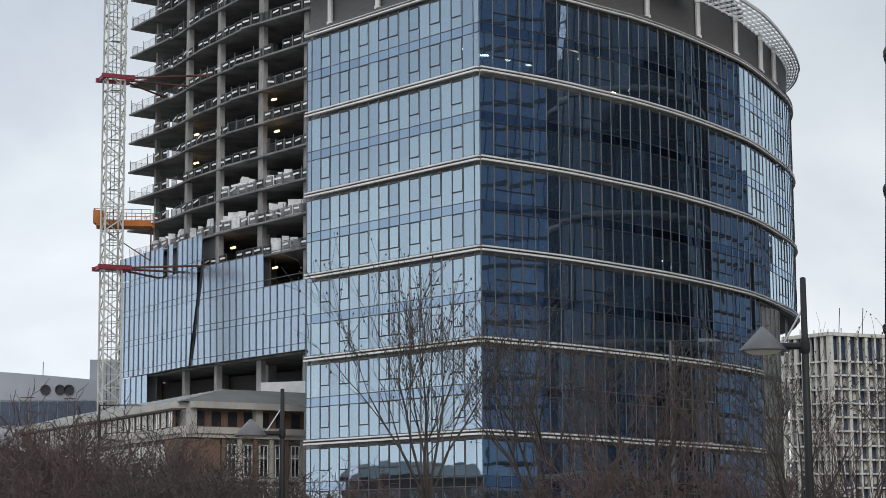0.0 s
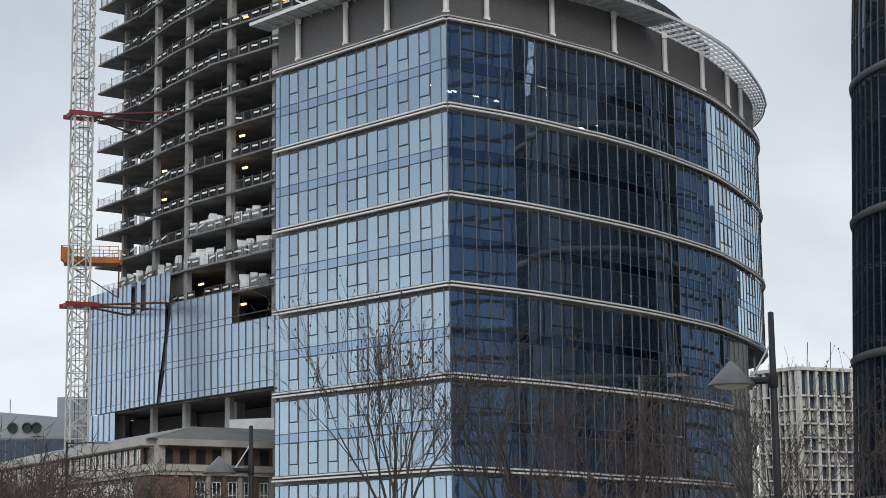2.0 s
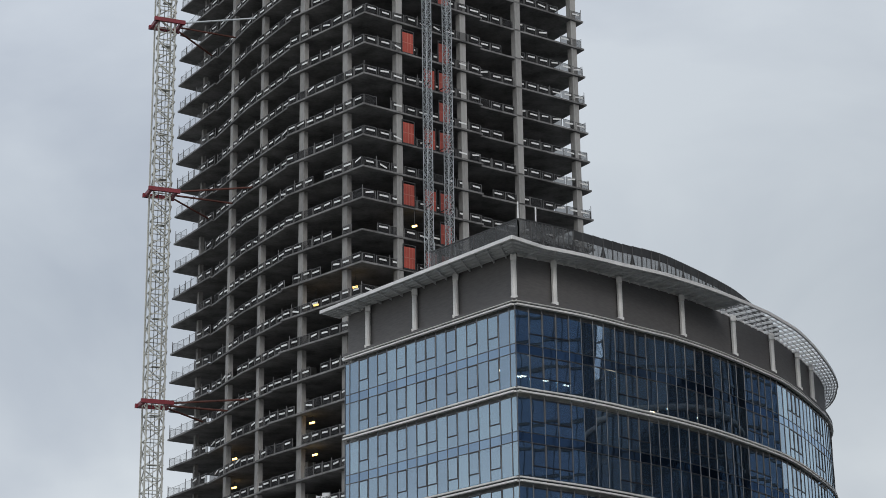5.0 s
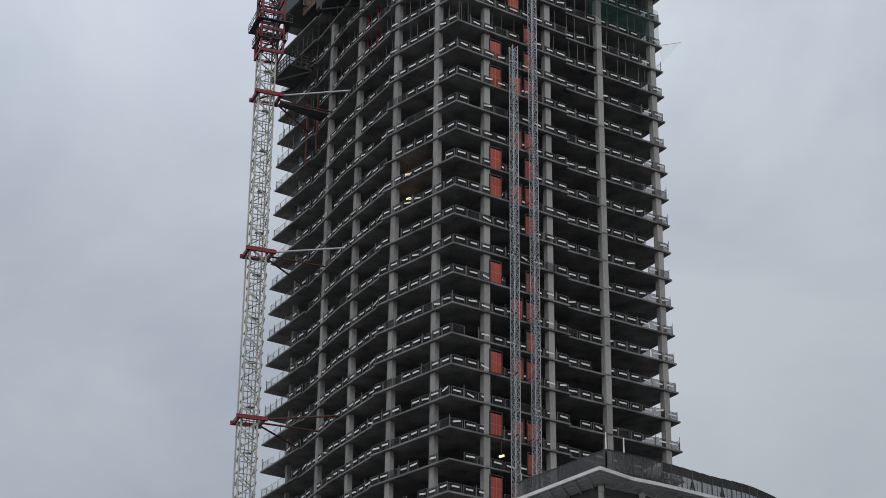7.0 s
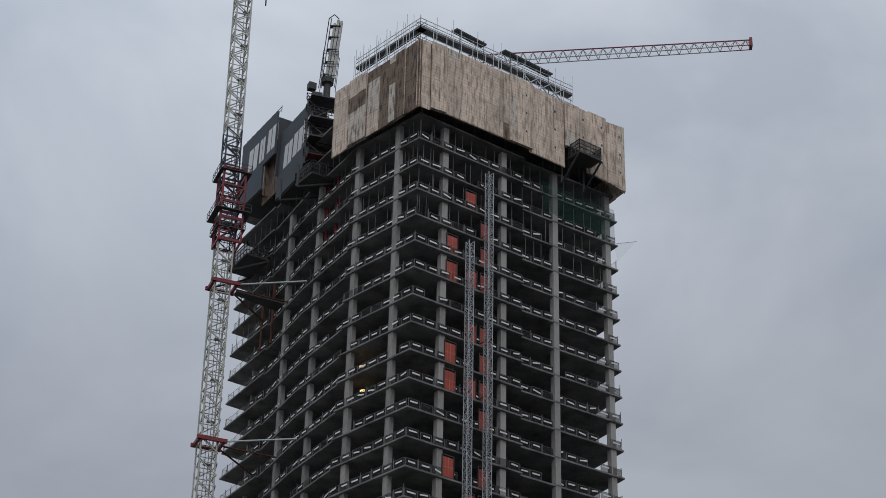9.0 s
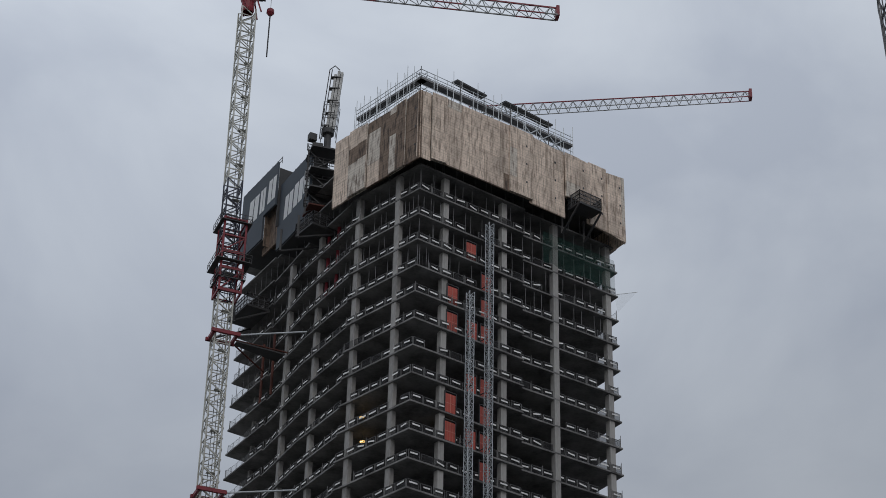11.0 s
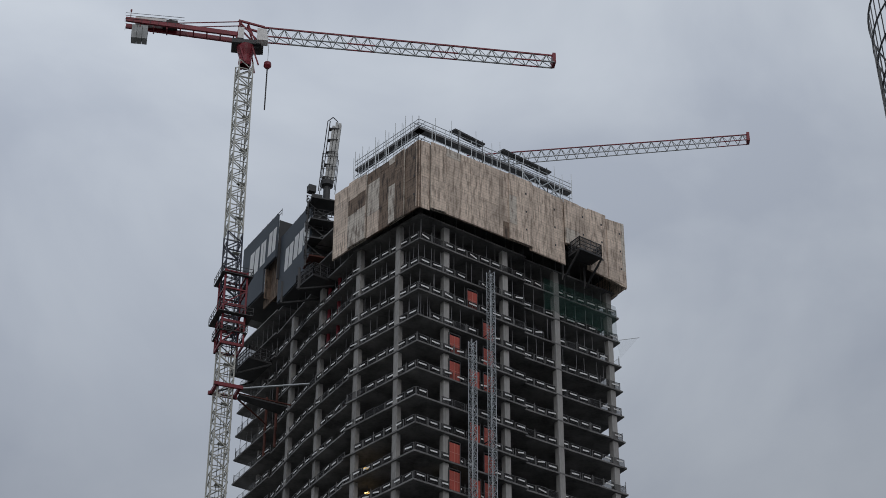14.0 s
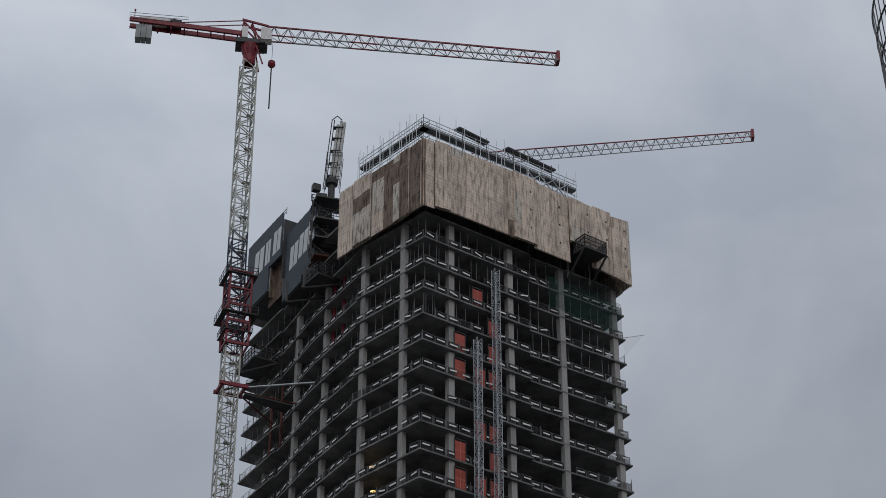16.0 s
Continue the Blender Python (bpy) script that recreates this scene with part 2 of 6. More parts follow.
LAMPGLOW = glowing("work_lamp_glow", (1.0, 0.6, 0.17), 4.5)
OFFICEGLOW = glowing("office_lamp_glow", (1.0, 0.86, 0.62), 9.0)
STONE = material("old_stone_plaster", (0.43, 0.405, 0.375), 0.9, vary=0.25, scale=0.4)
BRICK = material("brown_brick_wall", (0.16, 0.1, 0.075), 0.9, vary=0.3, scale=0.5)
ZINC = material("zinc_sheet_roof", (0.44, 0.46, 0.47), 0.55, 0.3, vary=0.2)
ROOFDARK = material("dark_roof_sheet", (0.13, 0.135, 0.13), 0.7, vary=0.2)
MULLION = material("grey_mullion_cap", (0.11, 0.115, 0.125), 0.35, 0.5, vary=0.2)
WINDOW = glazing("old_window_glass", (0.12, 0.12, 0.12), (0.95, 0.94, 0.9), 0.5)
BLINDPANE = material("lit_blind_behind_window", (0.75, 0.7, 0.6), 0.6, vary=0.12)
GREYCLAD = material("grey_metal_cladding", (0.36, 0.38, 0.43), 0.6, vary=0.1, scale=0.2)
BLUEDARK = material("dark_blue_glass_wall", (0.03, 0.05, 0.09), 0.15, vary=0.3, island=0.5)
# pale tone and upright streaks paint the reflections of the recessed glass
REFLECT_PANEL = material("painted_reflection_panel", (0.36, 0.39, 0.37), 0.25, vary=0.35, scale=0.25, stretch=(3, 3, 0.12), bump=0.0)
CREAM = material("cream_facade_panel", (0.52, 0.5, 0.46), 0.8, vary=0.18)
BARK = material("grey_brown_bark", (0.05, 0.042, 0.037), 0.95, vary=0.35, scale=3)
BARK_RED = material("reddish_twig_bark", (0.074, 0.051, 0.049), 0.95, vary=0.35, scale=3)
BUD = material("dry_seed_clusters", (0.06, 0.04, 0.03), 0.9, vary=0.3)
LAMPDARK = material("black_lamp_steel", (0.014, 0.014, 0.016), 0.5, vary=0.2, spec=0.25)
LAMPCONE = material("grey_lamp_shade", (0.075, 0.075, 0.08), 0.45, vary=0.12)
LENS = material("frosted_lamp_lens", (0.55, 0.5, 0.42), 0.4, vary=0.1)
GRASS = material("winter_grass_and_paving", (0.15, 0.145, 0.13), 0.95, vary=0.4, scale=0.3)
INTERIOR = material("office_interior", (0.32, 0.315, 0.3), 0.9, vary=0.3, island=0.4)
BLIND = material("grey_roller_blind", (0.4, 0.41, 0.42), 0.8, vary=0.3, island=0.6)


# ---- mesh helpers ----
class Mesh:
    """Collects boxes, beams, tubes and prisms in world metres."""

    def __init__(self):
        self.v, self.f = [], []

    def add(self, verts, faces):
        o = len(self.v)
        self.v += [tuple(p) for p in verts]
        self.f += [tuple(i + o for i in q) for q in faces]
        return self

    def hexa(self, b, t):
        return self.add([*b, *t], [(3, 2, 1, 0), (4, 5, 6, 7), (0, 1, 5, 4), (1, 2, 6, 5), (2, 3, 7, 6), (3, 0, 4, 7)])

    def box(self, c, s, turn=0.0):
        cs, sn = math.cos(turn), math.sin(turn)
        q = [(c[0] + x * cs - y * sn, c[1] + x * sn + y * cs) for x, y in ((-s[0] / 2, -s[1] / 2), (s[0] / 2, -s[1] / 2), (s[0] / 2, s[1] / 2), (-s[0] / 2, s[1] / 2))]
        return self.hexa([(*p, c[2] - s[2] / 2) for p in q], [(*p, c[2] + s[2] / 2) for p in q])

    def beam(self, p, q, w, h=None, n=4, w2=None):
        """A bar from p to q; n sides; w wide, h high; w2 the width at q."""
        p, q = Vector(p), Vector(q)
        d = q - p
        if d.length < 1e-6:
            return self
        d.normalize()
        u = d.cross(Vector((0, 0, 1)) if abs(d.z) < 0.95 else Vector((0, 1, 0))).normalized()
        k = u.cross(d)
        h = w if h is None else h
        ratio = 1 if w2 is None else w2 / w
        ring = [(math.cos(2 * math.pi * (i + 0.5) / n), math.sin(2 * math.pi * (i + 0.5) / n)) for i in range(n)]
        s = math.sqrt(2) / 2 if n == 4 else 0.5
        a = [p + u * (x * w * s) + k * (y * h * s) for x, y in ring]
        b = [q + u * (x * w * s * ratio) + k * (y * h * s * ratio) for x, y in ring]
        return self.add([*a, *b], [tuple(range(n)), tuple(range(2 * n - 1, n - 1, -1)), *[(i, n + i, n + (i + 1) % n, (i + 1) % n) for i in range(n)]])

    def prism(self, poly, z0, z1):
        n = len(poly)
        return self.add([(*p, z0) for p in poly] + [(*p, z1) for p in poly],
                        [tuple(range(n - 1, -1, -1)), tuple(range(n, 2 * n)), *[(i, (i + 1) % n, n + (i + 1) % n, n + i) for i in range(n)]])

    def wall(self, p, q, z0, z1, thick, z0q=None, z1q=None):
        """An upright plate along the plan line p-q, centred on it."""
        p, q = Vector(p[:2]), Vector(q[:2])
        d = (q - p).normalized()
        m = Vector((-d.y, d.x)) * thick / 2
        z0q, z1q = z0 if z0q is None else z0q, z1 if z1q is None else z1q
        return self.hexa([(*(p - m), z0), (*(q - m), z0q), (*(q + m), z0q), (*(p + m), z0)], [(*(p - m), z1), (*(q - m), z1q), (*(q + m), z1q), (*(p + m), z1)])

    def lathe(self, c, profile, n=20):
        o = [(c[0] + r * math.cos(2 * math.pi * i / n), c[1] + r * math.sin(2 * math.pi * i / n), z) for r, z in profile for i in range(n)]
        return self.add(o, [(j * n + i, j * n + (i + 1) % n, (j + 1) * n + (i + 1) % n, (j + 1) * n + i) for j in range(len(profile) - 1) for i in range(n)])


def data_of(name, mesh, mat, smooth=False):
    d = bpy.data.meshes.new(name)
    d.from_pydata(mesh.v, [], mesh.f)
    d.materials.append(mat)
    if smooth:
        d.polygons.foreach_set("use_smooth", [True] * len(d.polygons))
    d.update()
    return d


def under(ob, parent):
    ob.parent = parent
    base = Vector(parent["base"]) if "base" in parent else Vector()
    ob.matrix_parent_inverse = Matrix.Translation(-base)
    return ob


def thing(name, base, label, category, group="", kind=""):
    e = new(name)
    e.location = base
    e["base"] = base
    return tagged(e, label, category, group, kind)


def part(name, mesh, mat, parent, label="", kind="", smooth=False):
    return tagged(under(new(name, data_of(name, mesh, mat, smooth)), parent), label, kind=kind)


def solid(name, mesh, mat, label, category, group="", kind="", smooth=False):
    return tagged(new(name, data_of(name, mesh, mat, smooth)), label, category, group, kind)


def piece(name, data, loc, parent, turn=0.0, tip=0.0):
    """A small piece that shares its mesh with others like it."""
    o = under(new(name, data), parent)
    o.location, o.rotation_euler = loc, (tip, 0, turn)
    return o


def V2(*p):
    return Vector(p)


def ray_line(az, p, q):
    """Where the sight line at that bearing from the eye meets the plan line p-q."""
    s, c = math.sin(radians(az)), math.cos(radians(az))
    d = q - p
    k = -(p.x * c - p.y * s) / (d.x * c - d.y * s)
    return p + d * k


def curve_through(points, step):
    """A smooth plan curve through the points, cut into equal steps."""
    pts = [V2(*p) for p in points]
    pts = [pts[0] * 2 - pts[1], *pts, pts[-1] * 2 - pts[-2]]
    fine = []
    for a, b, c, d in zip(pts, pts[1:], pts[2:], pts[3:]):
        for i in range(40):
            t = i / 40
            fine.append(0.5 * (2 * b + (c - a) * t + (2 * a - 5 * b + 4 * c - d) * t * t + (3 * b - a - 3 * c + d) * t ** 3))
    fine.append(pts[-2])
    out, run = [fine[0]], 0.0
    for a, b in zip(fine, fine[1:]):
        run += (b - a).length
        if run >= step:
            out.append(b)
            run = 0.0
    return out


def offset(points, d):
    """The plan line moved d to its right."""
    out = []
    for i, p in enumerate(points):
        t = (points[min(i + 1, len(points) - 1)] - points[max(i - 1, 0)]).normalized()
        out.append(p + Vector((t.y, -t.x)) * d)
    return out


# ---- ground ----
g = Mesh().prism([(-2500, -2500), (2500, -2500), (2500, 2500), (-2500, 2500)], -0.5, 0.0)
solid("ground", g, GRASS, "dull winter grass and paving of a city square", "ground", kind="structure")


# ---- curved office building ----
BANDS = [2.0, 9.4, 16.8, 24.2, 31.6, 39.0, 46.4]
CORNER, LEFT_END = V2(3.05, 153.85), V2(-12.25, 171.35)
CURVE = curve_through([(3.05, 153.85), (10.47, 160.74), (15.83, 166.79), (21.65, 173.79), (28.28, 183.55), (31.6, 190.0), (34.5, 196.9), (37.1, 203.7), (38.75, 210.5), (38.95, 218.0), (37.1, 225.0)], 1.37)
SIDE = [LEFT_END + (CORNER - LEFT_END) * k for k in [0, 0.03] + [0.03 + 0.94 * i / 16 for i in range(1, 17)] + [1.0]]
CUT = min(i for i, p in enumerate(CURVE) if math.degrees(math.atan2(p.x, p.y)) > 9.25)
BACK = [V2(26, 224), V2(18, 212), V2(-2, 186)]


def office_building():
    b = thing("office_building", (10, 175, 0), "curved office block clad in blue reflective glass", "office building")
    outline = [tuple(p) for p in SIDE[:-1]] + [tuple(p) for p in CURVE] + [tuple(p) for p in BACK]
    inner = offset(SIDE + CURVE[1:], -0.45)
    # floors inside, with a core wall and blinds behind some panes
    lamps, blinds, desks = Mesh(), Mesh(), Mesh()
    room = [tuple(p) for p in offset(SIDE, -0.6)[:-1]] + [tuple(p) for p in offset(CURVE, -0.6)[1:]] + [tuple(p) for p in BACK]
    low_room = [tuple(p) for p in offset(SIDE, -0.6)[:-1]] + [tuple(p) for p in offset(CURVE, -0.6)[1:CUT]] + [(24, 200), (26, 212)] + [tuple(p) for p in BACK[1:]]
    # the far end hangs over: a dark soffit, a recessed wall and a round column
    over = [tuple(p) for p in CURVE[CUT:]] + [tuple(BACK[0]), (25, 208)]
    part("soffit", Mesh().prism(over, 23.7, 24.1), CROWN, b, "dark soffit under the overhang")
    rec = Mesh()
    rp = [CURVE[CUT] + V2(-0.3, 0.3), CURVE[CUT] + V2(2.9, 6.5), V2(35.0, 210), V2(31.0, 222)]
    for p, q in zip(rp, rp[1:]):
        rec.wall(p, q, 0, 23.7, 0.15)
    part("recessed_wall", rec, REFLECT_PANEL, b, "recessed wall with glass reflections painted in pale grey-green")
    bars = Mesh()
    for p, q in zip(rp, rp[1:]):
        d = (q - p).normalized()
        o = Vector((d.y, -d.x)) * 0.14
        for k in range(int((q - p).length / 1.45) + 1):
            u = p + d * 1.45 * k + o
            bars.beam((*u, 0), (*u, 23.7), 0.1, 0.16)
        for z in (2.0, 5.3, 9.4, 12.7, 16.8, 20.1):
            bars.beam((*(p + o), z), (*(q + o), z), 0.12, 0.5 if z in (9.4, 16.8) else 0.12)
    part("recessed_mullion", bars, MULLION, b, "grey bars of the recessed wall", kind="stuff")
    part("round_column", Mesh().lathe((36.6, 213.5), [(0.6, 0), (0.6, 23.8)], 16), STONE, b, smooth=True)
    for z in BANDS:
        area = room if z > 20 else low_room
        part("floor_slab", Mesh().prism(area, z - 0.3, z + 0.15), INTERIOR, b)
        if z < 46:
            part("floor_slab", Mesh().prism(area, z + 3.45, z + 3.95), INTERIOR, b)
    core = Mesh().prism([(4, 176), (12, 172), (24, 190), (28, 208), (20, 208), (8, 192)], 0, 50)
    part("core_wall", core, INTERIOR, b)
    rng = random.Random(5)
    line_pts = SIDE + CURVE[1:]
    for i in range(1, len(line_pts) - 1):
        for z in BANDS[:-1]:
            for zz in (z + 0.5, z + 4.2):
                a, c = inner[i - 1], inner[i]
                k = rng.random()
                if 16 < i < 21:
                    continue
                if k < 0.16:
                    drop = rng.uniform(0.6, 2.6)
                    blinds.wall(a, c, zz + 2.75 - drop, zz + 2.75, 0.02)
                elif k < 0.34:
                    m = (a + c) / 2
                    t = (c - a).normalized()
                    inw = Vector((-t.y, t.x)) * rng.uniform(0.5, 2.0)
                    desks.box((m.x + inw.x, m.y + inw.y, zz + 0.45), (rng.uniform(0.4, 1.2), 0.6, rng.uniform(0.7, 1.3)), math.atan2(t.y, t.x))
    part("roller_blind", blinds, BLIND, b, kind="stuff")
    part("furniture", desks, BLIND, b, "desks and cabinets behind the glass", kind="stuff")
    deep = offset(line_pts, -0.8)
    for az, el in ((0.45, 14.22), (0.57, 14.27), (1.21, 14.09), (1.35, 14.1), (2.64, 13.79), (3.97, 13.97), (4.12, 13.94), (4.65, 13.8), (4.82, 13.76), (5.62, 13.0), (6.6, 12.68), (2.02, 13.95), (5.22, 12.95), (4.02, 13.5), (6.62, 4.68), (6.01, 7.94), (5.89, 7.88), (6.51, 7.93), (6.84, 7.72)):
        best = min(zip(deep, deep[1:]), key=lambda k: abs(math.degrees(math.atan2(k[0].x + k[1].x, k[0].y + k[1].y)) - az))
        q = ray_line(az, best[0], best[1])
        t = (best[1] - best[0]).normalized() * 0.45
        z = q.length * math.tan(radians(el)) + EYE
        lamps.beam((q.x - t.x * 0.6, q.y - t.y * 0.6, z), (q.x + t.x * 0.6, q.y + t.y * 0.6, z), 0.15, 0.12)
    part("ceiling_lamp", lamps, OFFICEGLOW, b, "lit office ceiling lamps", kind="stuff")
    # panes: vision glass two storeys to a band, blue spandrels between
    frames, rest, spandrels, sashes = Mesh(), Mesh(), Mesh(), Mesh()
    shared = {}
    count = 0
    for side, pts in (("side", SIDE), ("round", CURVE)):
        for i, (a, c) in enumerate(zip(pts, pts[1:])):
            t = (c - a).normalized()
            n = Vector((t.y, -t.x))
            w = (c - a).length
            turn = math.atan2(t.y, t.x)
            mid = (a + c) / 2
            cut = side == "round" and i >= CUT
            for bi, z in enumerate(BANDS[:-1]):
                if cut and bi < 3:
                    continue
                for row, (z0, h) in enumerate(((z + 0.42, 2.83), (z + 4.08, 2.9))):
                    gap = 0.035
                    if side == "side" and count < 220 and 0.9 < w or side == "round" and count < 300 and i < 12 and bi > 2:
                        key = (round(w, 1), row)
                        if key not in shared:
                            shared[key] = data_of("window_pane", Mesh().box((0, 0, 0), (w - 2 * gap, 0.03, h - 2 * gap)), OFFICE_PANE)
                        piece("window_pane", shared[key], (mid.x, mid.y, z0 + h / 2), b, turn + rng.uniform(-0.003, 0.003), rng.uniform(-0.0025, 0.0025))
                        count += 1
                    else:
                        j = rng.uniform(-0.004, 0.004)
                        rest.wall(a + t * gap + n * j, c - t * gap - n * j, z0 + gap, z0 + h - gap, 0.03)
                    sash = (side == "side" and i in (2, 4, 6, 8, 9, 11, 13, 15)) or (side == "round" and (i * 5 + 3) % 7 in (1, 4, 6))
                    if sash:
                        e, o = 0.07, n * 0.03
                        lowz = z0 + h * 0.34
                        for s0 in (a + t * 0.05 + o, c - t * 0.05 + o):
                            sashes.beam((s0.x, s0.y, lowz), (s0.x, s0.y, z0 + h), 0.09, 0.06)
                        p0, p1 = a + o, c + o
                        sashes.beam((p0.x, p0.y, lowz), (p1.x, p1.y, lowz), 0.06, 0.1)
                        sashes.beam((p0.x, p0.y, z0 + h - 0.04), (p1.x, p1.y, z0 + h - 0.04), 0.06, 0.08)
                spandrels.wall(a + t * gap, c - t * gap, z + 3.29, z + 4.04, 0.03)
            q = a + n * 0.03
            frames.beam((q.x, q.y, 24.3 if cut else 2), (q.x, q.y, 46.4), 0.055, 0.1)
    for pts in (SIDE, CURVE):
        o = offset(pts, 0.02)
        for i, (p, q) in enumerate(zip(o, o[1:])):
            for z in BANDS[3:-1] if pts is CURVE and i >= CUT else BANDS[:-1]:
                for zz in (z + 0.4, z + 3.27, z + 4.06, z + 7.0):
                    frames.beam((p.x, p.y, zz), (q.x, q.y, zz), 0.06, 0.05)
    part("window_glass", rest, OFFICE_GLASS, b, kind="stuff")
    part("spandrel_glass", spandrels, SPANDREL_GLASS, b, "deep blue spandrel strips", kind="stuff")
    part("mullion", frames, MULLION, b, kind="stuff")
    part("window_sash", sashes, FRAME, b, "dark sash frames of opening windows", kind="stuff")
    # pale double bands every second storey
    for z in BANDS[1:]:
        m, gap_ = Mesh(), Mesh()
        for pts in (SIDE, CURVE):
            for dz, h, out_, mm in ((-0.08, 0.15, 0.34, m), (0.24, 0.12, 0.28, m), (0.07, 0.17, 0.08, gap_)):
                o = offset(pts, out_ / 2)
                if pts is SIDE:
                    o[-1] = CORNER + (o[-1] - CORNER) * 1.0
                for p, q in list(zip(o, o[1:]))[:CUT if pts is CURVE and z < 20 else None]:
                    mm.wall(p, q, z + dz, z + dz + h, out_)
        part("band", m, TRIM, b, "pale metal band round the storeys", kind="stuff")
        part("band_recess", gap_, FRAME, b, kind="stuff")
    # crown: dark louvre panels between pale posts, under an open canopy
    crown = Mesh()
    for pts in (offset(SIDE, -0.4), offset(CURVE, -0.4)):
        for p, q in zip(pts, pts[1:]):
            crown.wall(p, q, 46.5, 51.0, 0.12)
    part("crown_wall", crown, CROWN, b, "dark grey louvred plant storey")
    ledge = Mesh()
    for pts in (SIDE, CURVE):
        o = offset(pts, 0.05)
        for p, q in zip(o, o[1:]):
            ledge.wall(p, q, 46.72, 46.95, 0.5)
    part("ledge", ledge, CROWN, b, kind="stuff")
    for az in (-3.4, -1.95, -0.68):
        p = ray_line(az, LEFT_END, CORNER)
        post(b, p)
    post(b, V2(CORNER.x, CORNER.y + 0.3))
    for az in (2.38, 4.38, 6.26, 7.78, 8.89, 9.62, 10.0):
        best = min(zip(CURVE, CURVE[1:]), key=lambda s: abs(math.degrees(math.atan2((s[0].x + s[1].x), (s[0].y + s[1].y))) - az))
        post(b, ray_line(az, best[0], best[1]))
    # canopy of slats on brackets
    rim, slats, brackets, soffit = Mesh(), Mesh(), Mesh(), Mesh()
    along = (CORNER - LEFT_END).normalized()
    side_out = Vector((along.y, -along.x))
    outer_corner = V2(2.9, 149.8)
    so = [LEFT_END + side_out * 2.0 - along * 1.2 + (outer_corner - LEFT_END - side_out * 2.0 + along * 1.2) * (k / 16) for k in range(17)]
    ci = offset(CURVE, -0.35)
    unit = offset(CURVE, 1.0)
    reach = [float(np.interp(math.degrees(math.atan2(p.x, p.y)), [1.2, 4, 6, 8, 9, 10, 10.5], [2.1, 2.3, 2.8, 2.9, 2.4, 1.7, 1.1])) for p in CURVE]
    last = max(range(len(CURVE)), key=lambda k: math.atan2(CURVE[k].x, CURVE[k].y))
    co = [p + (q - p) * (r if k < last else 1.0) for k, (p, q, r) in enumerate(zip(CURVE, unit, reach))]
    co[0] = outer_corner
    si = [LEFT_END - side_out * 0.35 - along * 1.2 + (CORNER - side_out * 0.35 - LEFT_END + along * 1.2) * (k / 16) for k in range(17)]
    si[-1] = ci[0] = V2(3.04, 154.4)
    for outer, inn in ((so, si), (co, ci)):
        for p, q, a, c in zip(outer, outer[1:], inn, inn[1:]):
            rim.beam((p.x, p.y, 50.95), (q.x, q.y, 50.95), 0.16, 0.3)
            rim.beam((a.x, a.y, 50.9), (c.x, c.y, 50.9), 0.12, 0.2)
            for k in (0.2, 0.4, 0.6, 0.8):
                u, w_ = a + (p - a) * k, c + (q - c) * k
                slats.beam((u.x, u.y, 50.9), (w_.x, w_.y, 50.9), 0.09, 0.05)
        for p, a in zip(outer, inn):
            brackets.beam((a.x, a.y, 50.85), (p.x, p.y, 50.95), 0.1, 0.26, w2=0.09)
        if outer is so:
            for p, q, a, c in zip(outer, outer[1:], inn, inn[1:]):
                soffit.hexa([(*a, 50.98), (*c, 50.98), (*q, 50.98), (*p, 50.98)], [(*a, 51.04), (*c, 51.04), (*q, 51.04), (*p, 51.04)])
        else:
            n_ = sum(math.degrees(math.atan2(p.x, p.y)) < 7.2 and p.y < 190 for p in CURVE)
            for p, q, a, c in list(zip(outer, outer[1:], inn, inn[1:]))[:n_]:
                soffit.hexa([(*a, 50.98), (*c, 50.98), (*q, 50.98), (*p, 50.98)], [(*a, 51.04), (*c, 51.04), (*q, 51.04), (*p, 51.04)])
    part("canopy_rim", rim, POST_WHITE, b, "pale rim of the roof canopy")
    part("canopy_slat", slats, CANOPY, b, "open canopy slats", kind="stuff")
    part("canopy_bracket", brackets, CANOPY, b, kind="stuff")
    part("canopy_sheet", soffit, CANOPY, b)
    roof = Mesh().prism([tuple(p) for p in offset(SIDE, -1.2)[:-1]] + [tuple(p) for p in offset(CURVE, -1.2)[1:]] + [tuple(p) for p in BACK], 50.2, 50.7)
    part("roof", roof, ROOFDARK, b)
    # perforated screen round the plant on the roof
    spost = Mesh()
    sc = offset(CURVE, -4.2)[3:41]
    first = sc[0]
    sl = [first + (LEFT_END - CORNER).normalized() * k for k in (0, 3, 6, 9, 12)]
    for line in (sl, sc):
        for k, (p, q) in enumerate(zip(line, line[1:])):
            top = 56.0 + (min(0.4, max(0.0, p.x - 8.0) * 0.05) if line is sc else 0.0)
            open_ = line is sc and k > 4
            part("screen_panel", Mesh().wall(p, q, 50.7, top, 0.05), SCREEN_OPEN if open_ else SCREEN, b)
            if open_:
                spost.wall(p, q, top - 0.75, top, 0.09)
            spost.beam((p.x, p.y, 50.7), (p.x, p.y, top), 0.13)
            for zz in (51.6, 52.9, 54.2, top):
                spost.beam((p.x, p.y, zz), (q.x, q.y, zz), 0.1)
            if k % 3 == 1:
                spost.beam((p.x, p.y, 51.2), (q.x, q.y, top - 0.9), 0.12)
            elif k % 3 == 2:
                spost.beam((p.x, p.y, top - 0.9), (q.x, q.y, 51.2), 0.1)
            spost.beam((*p.lerp(q, 0.5), 50.7), (*p.lerp(q, 0.5), top), 0.06)
    part("screen_frame", spost, DARKSTEEL, b)
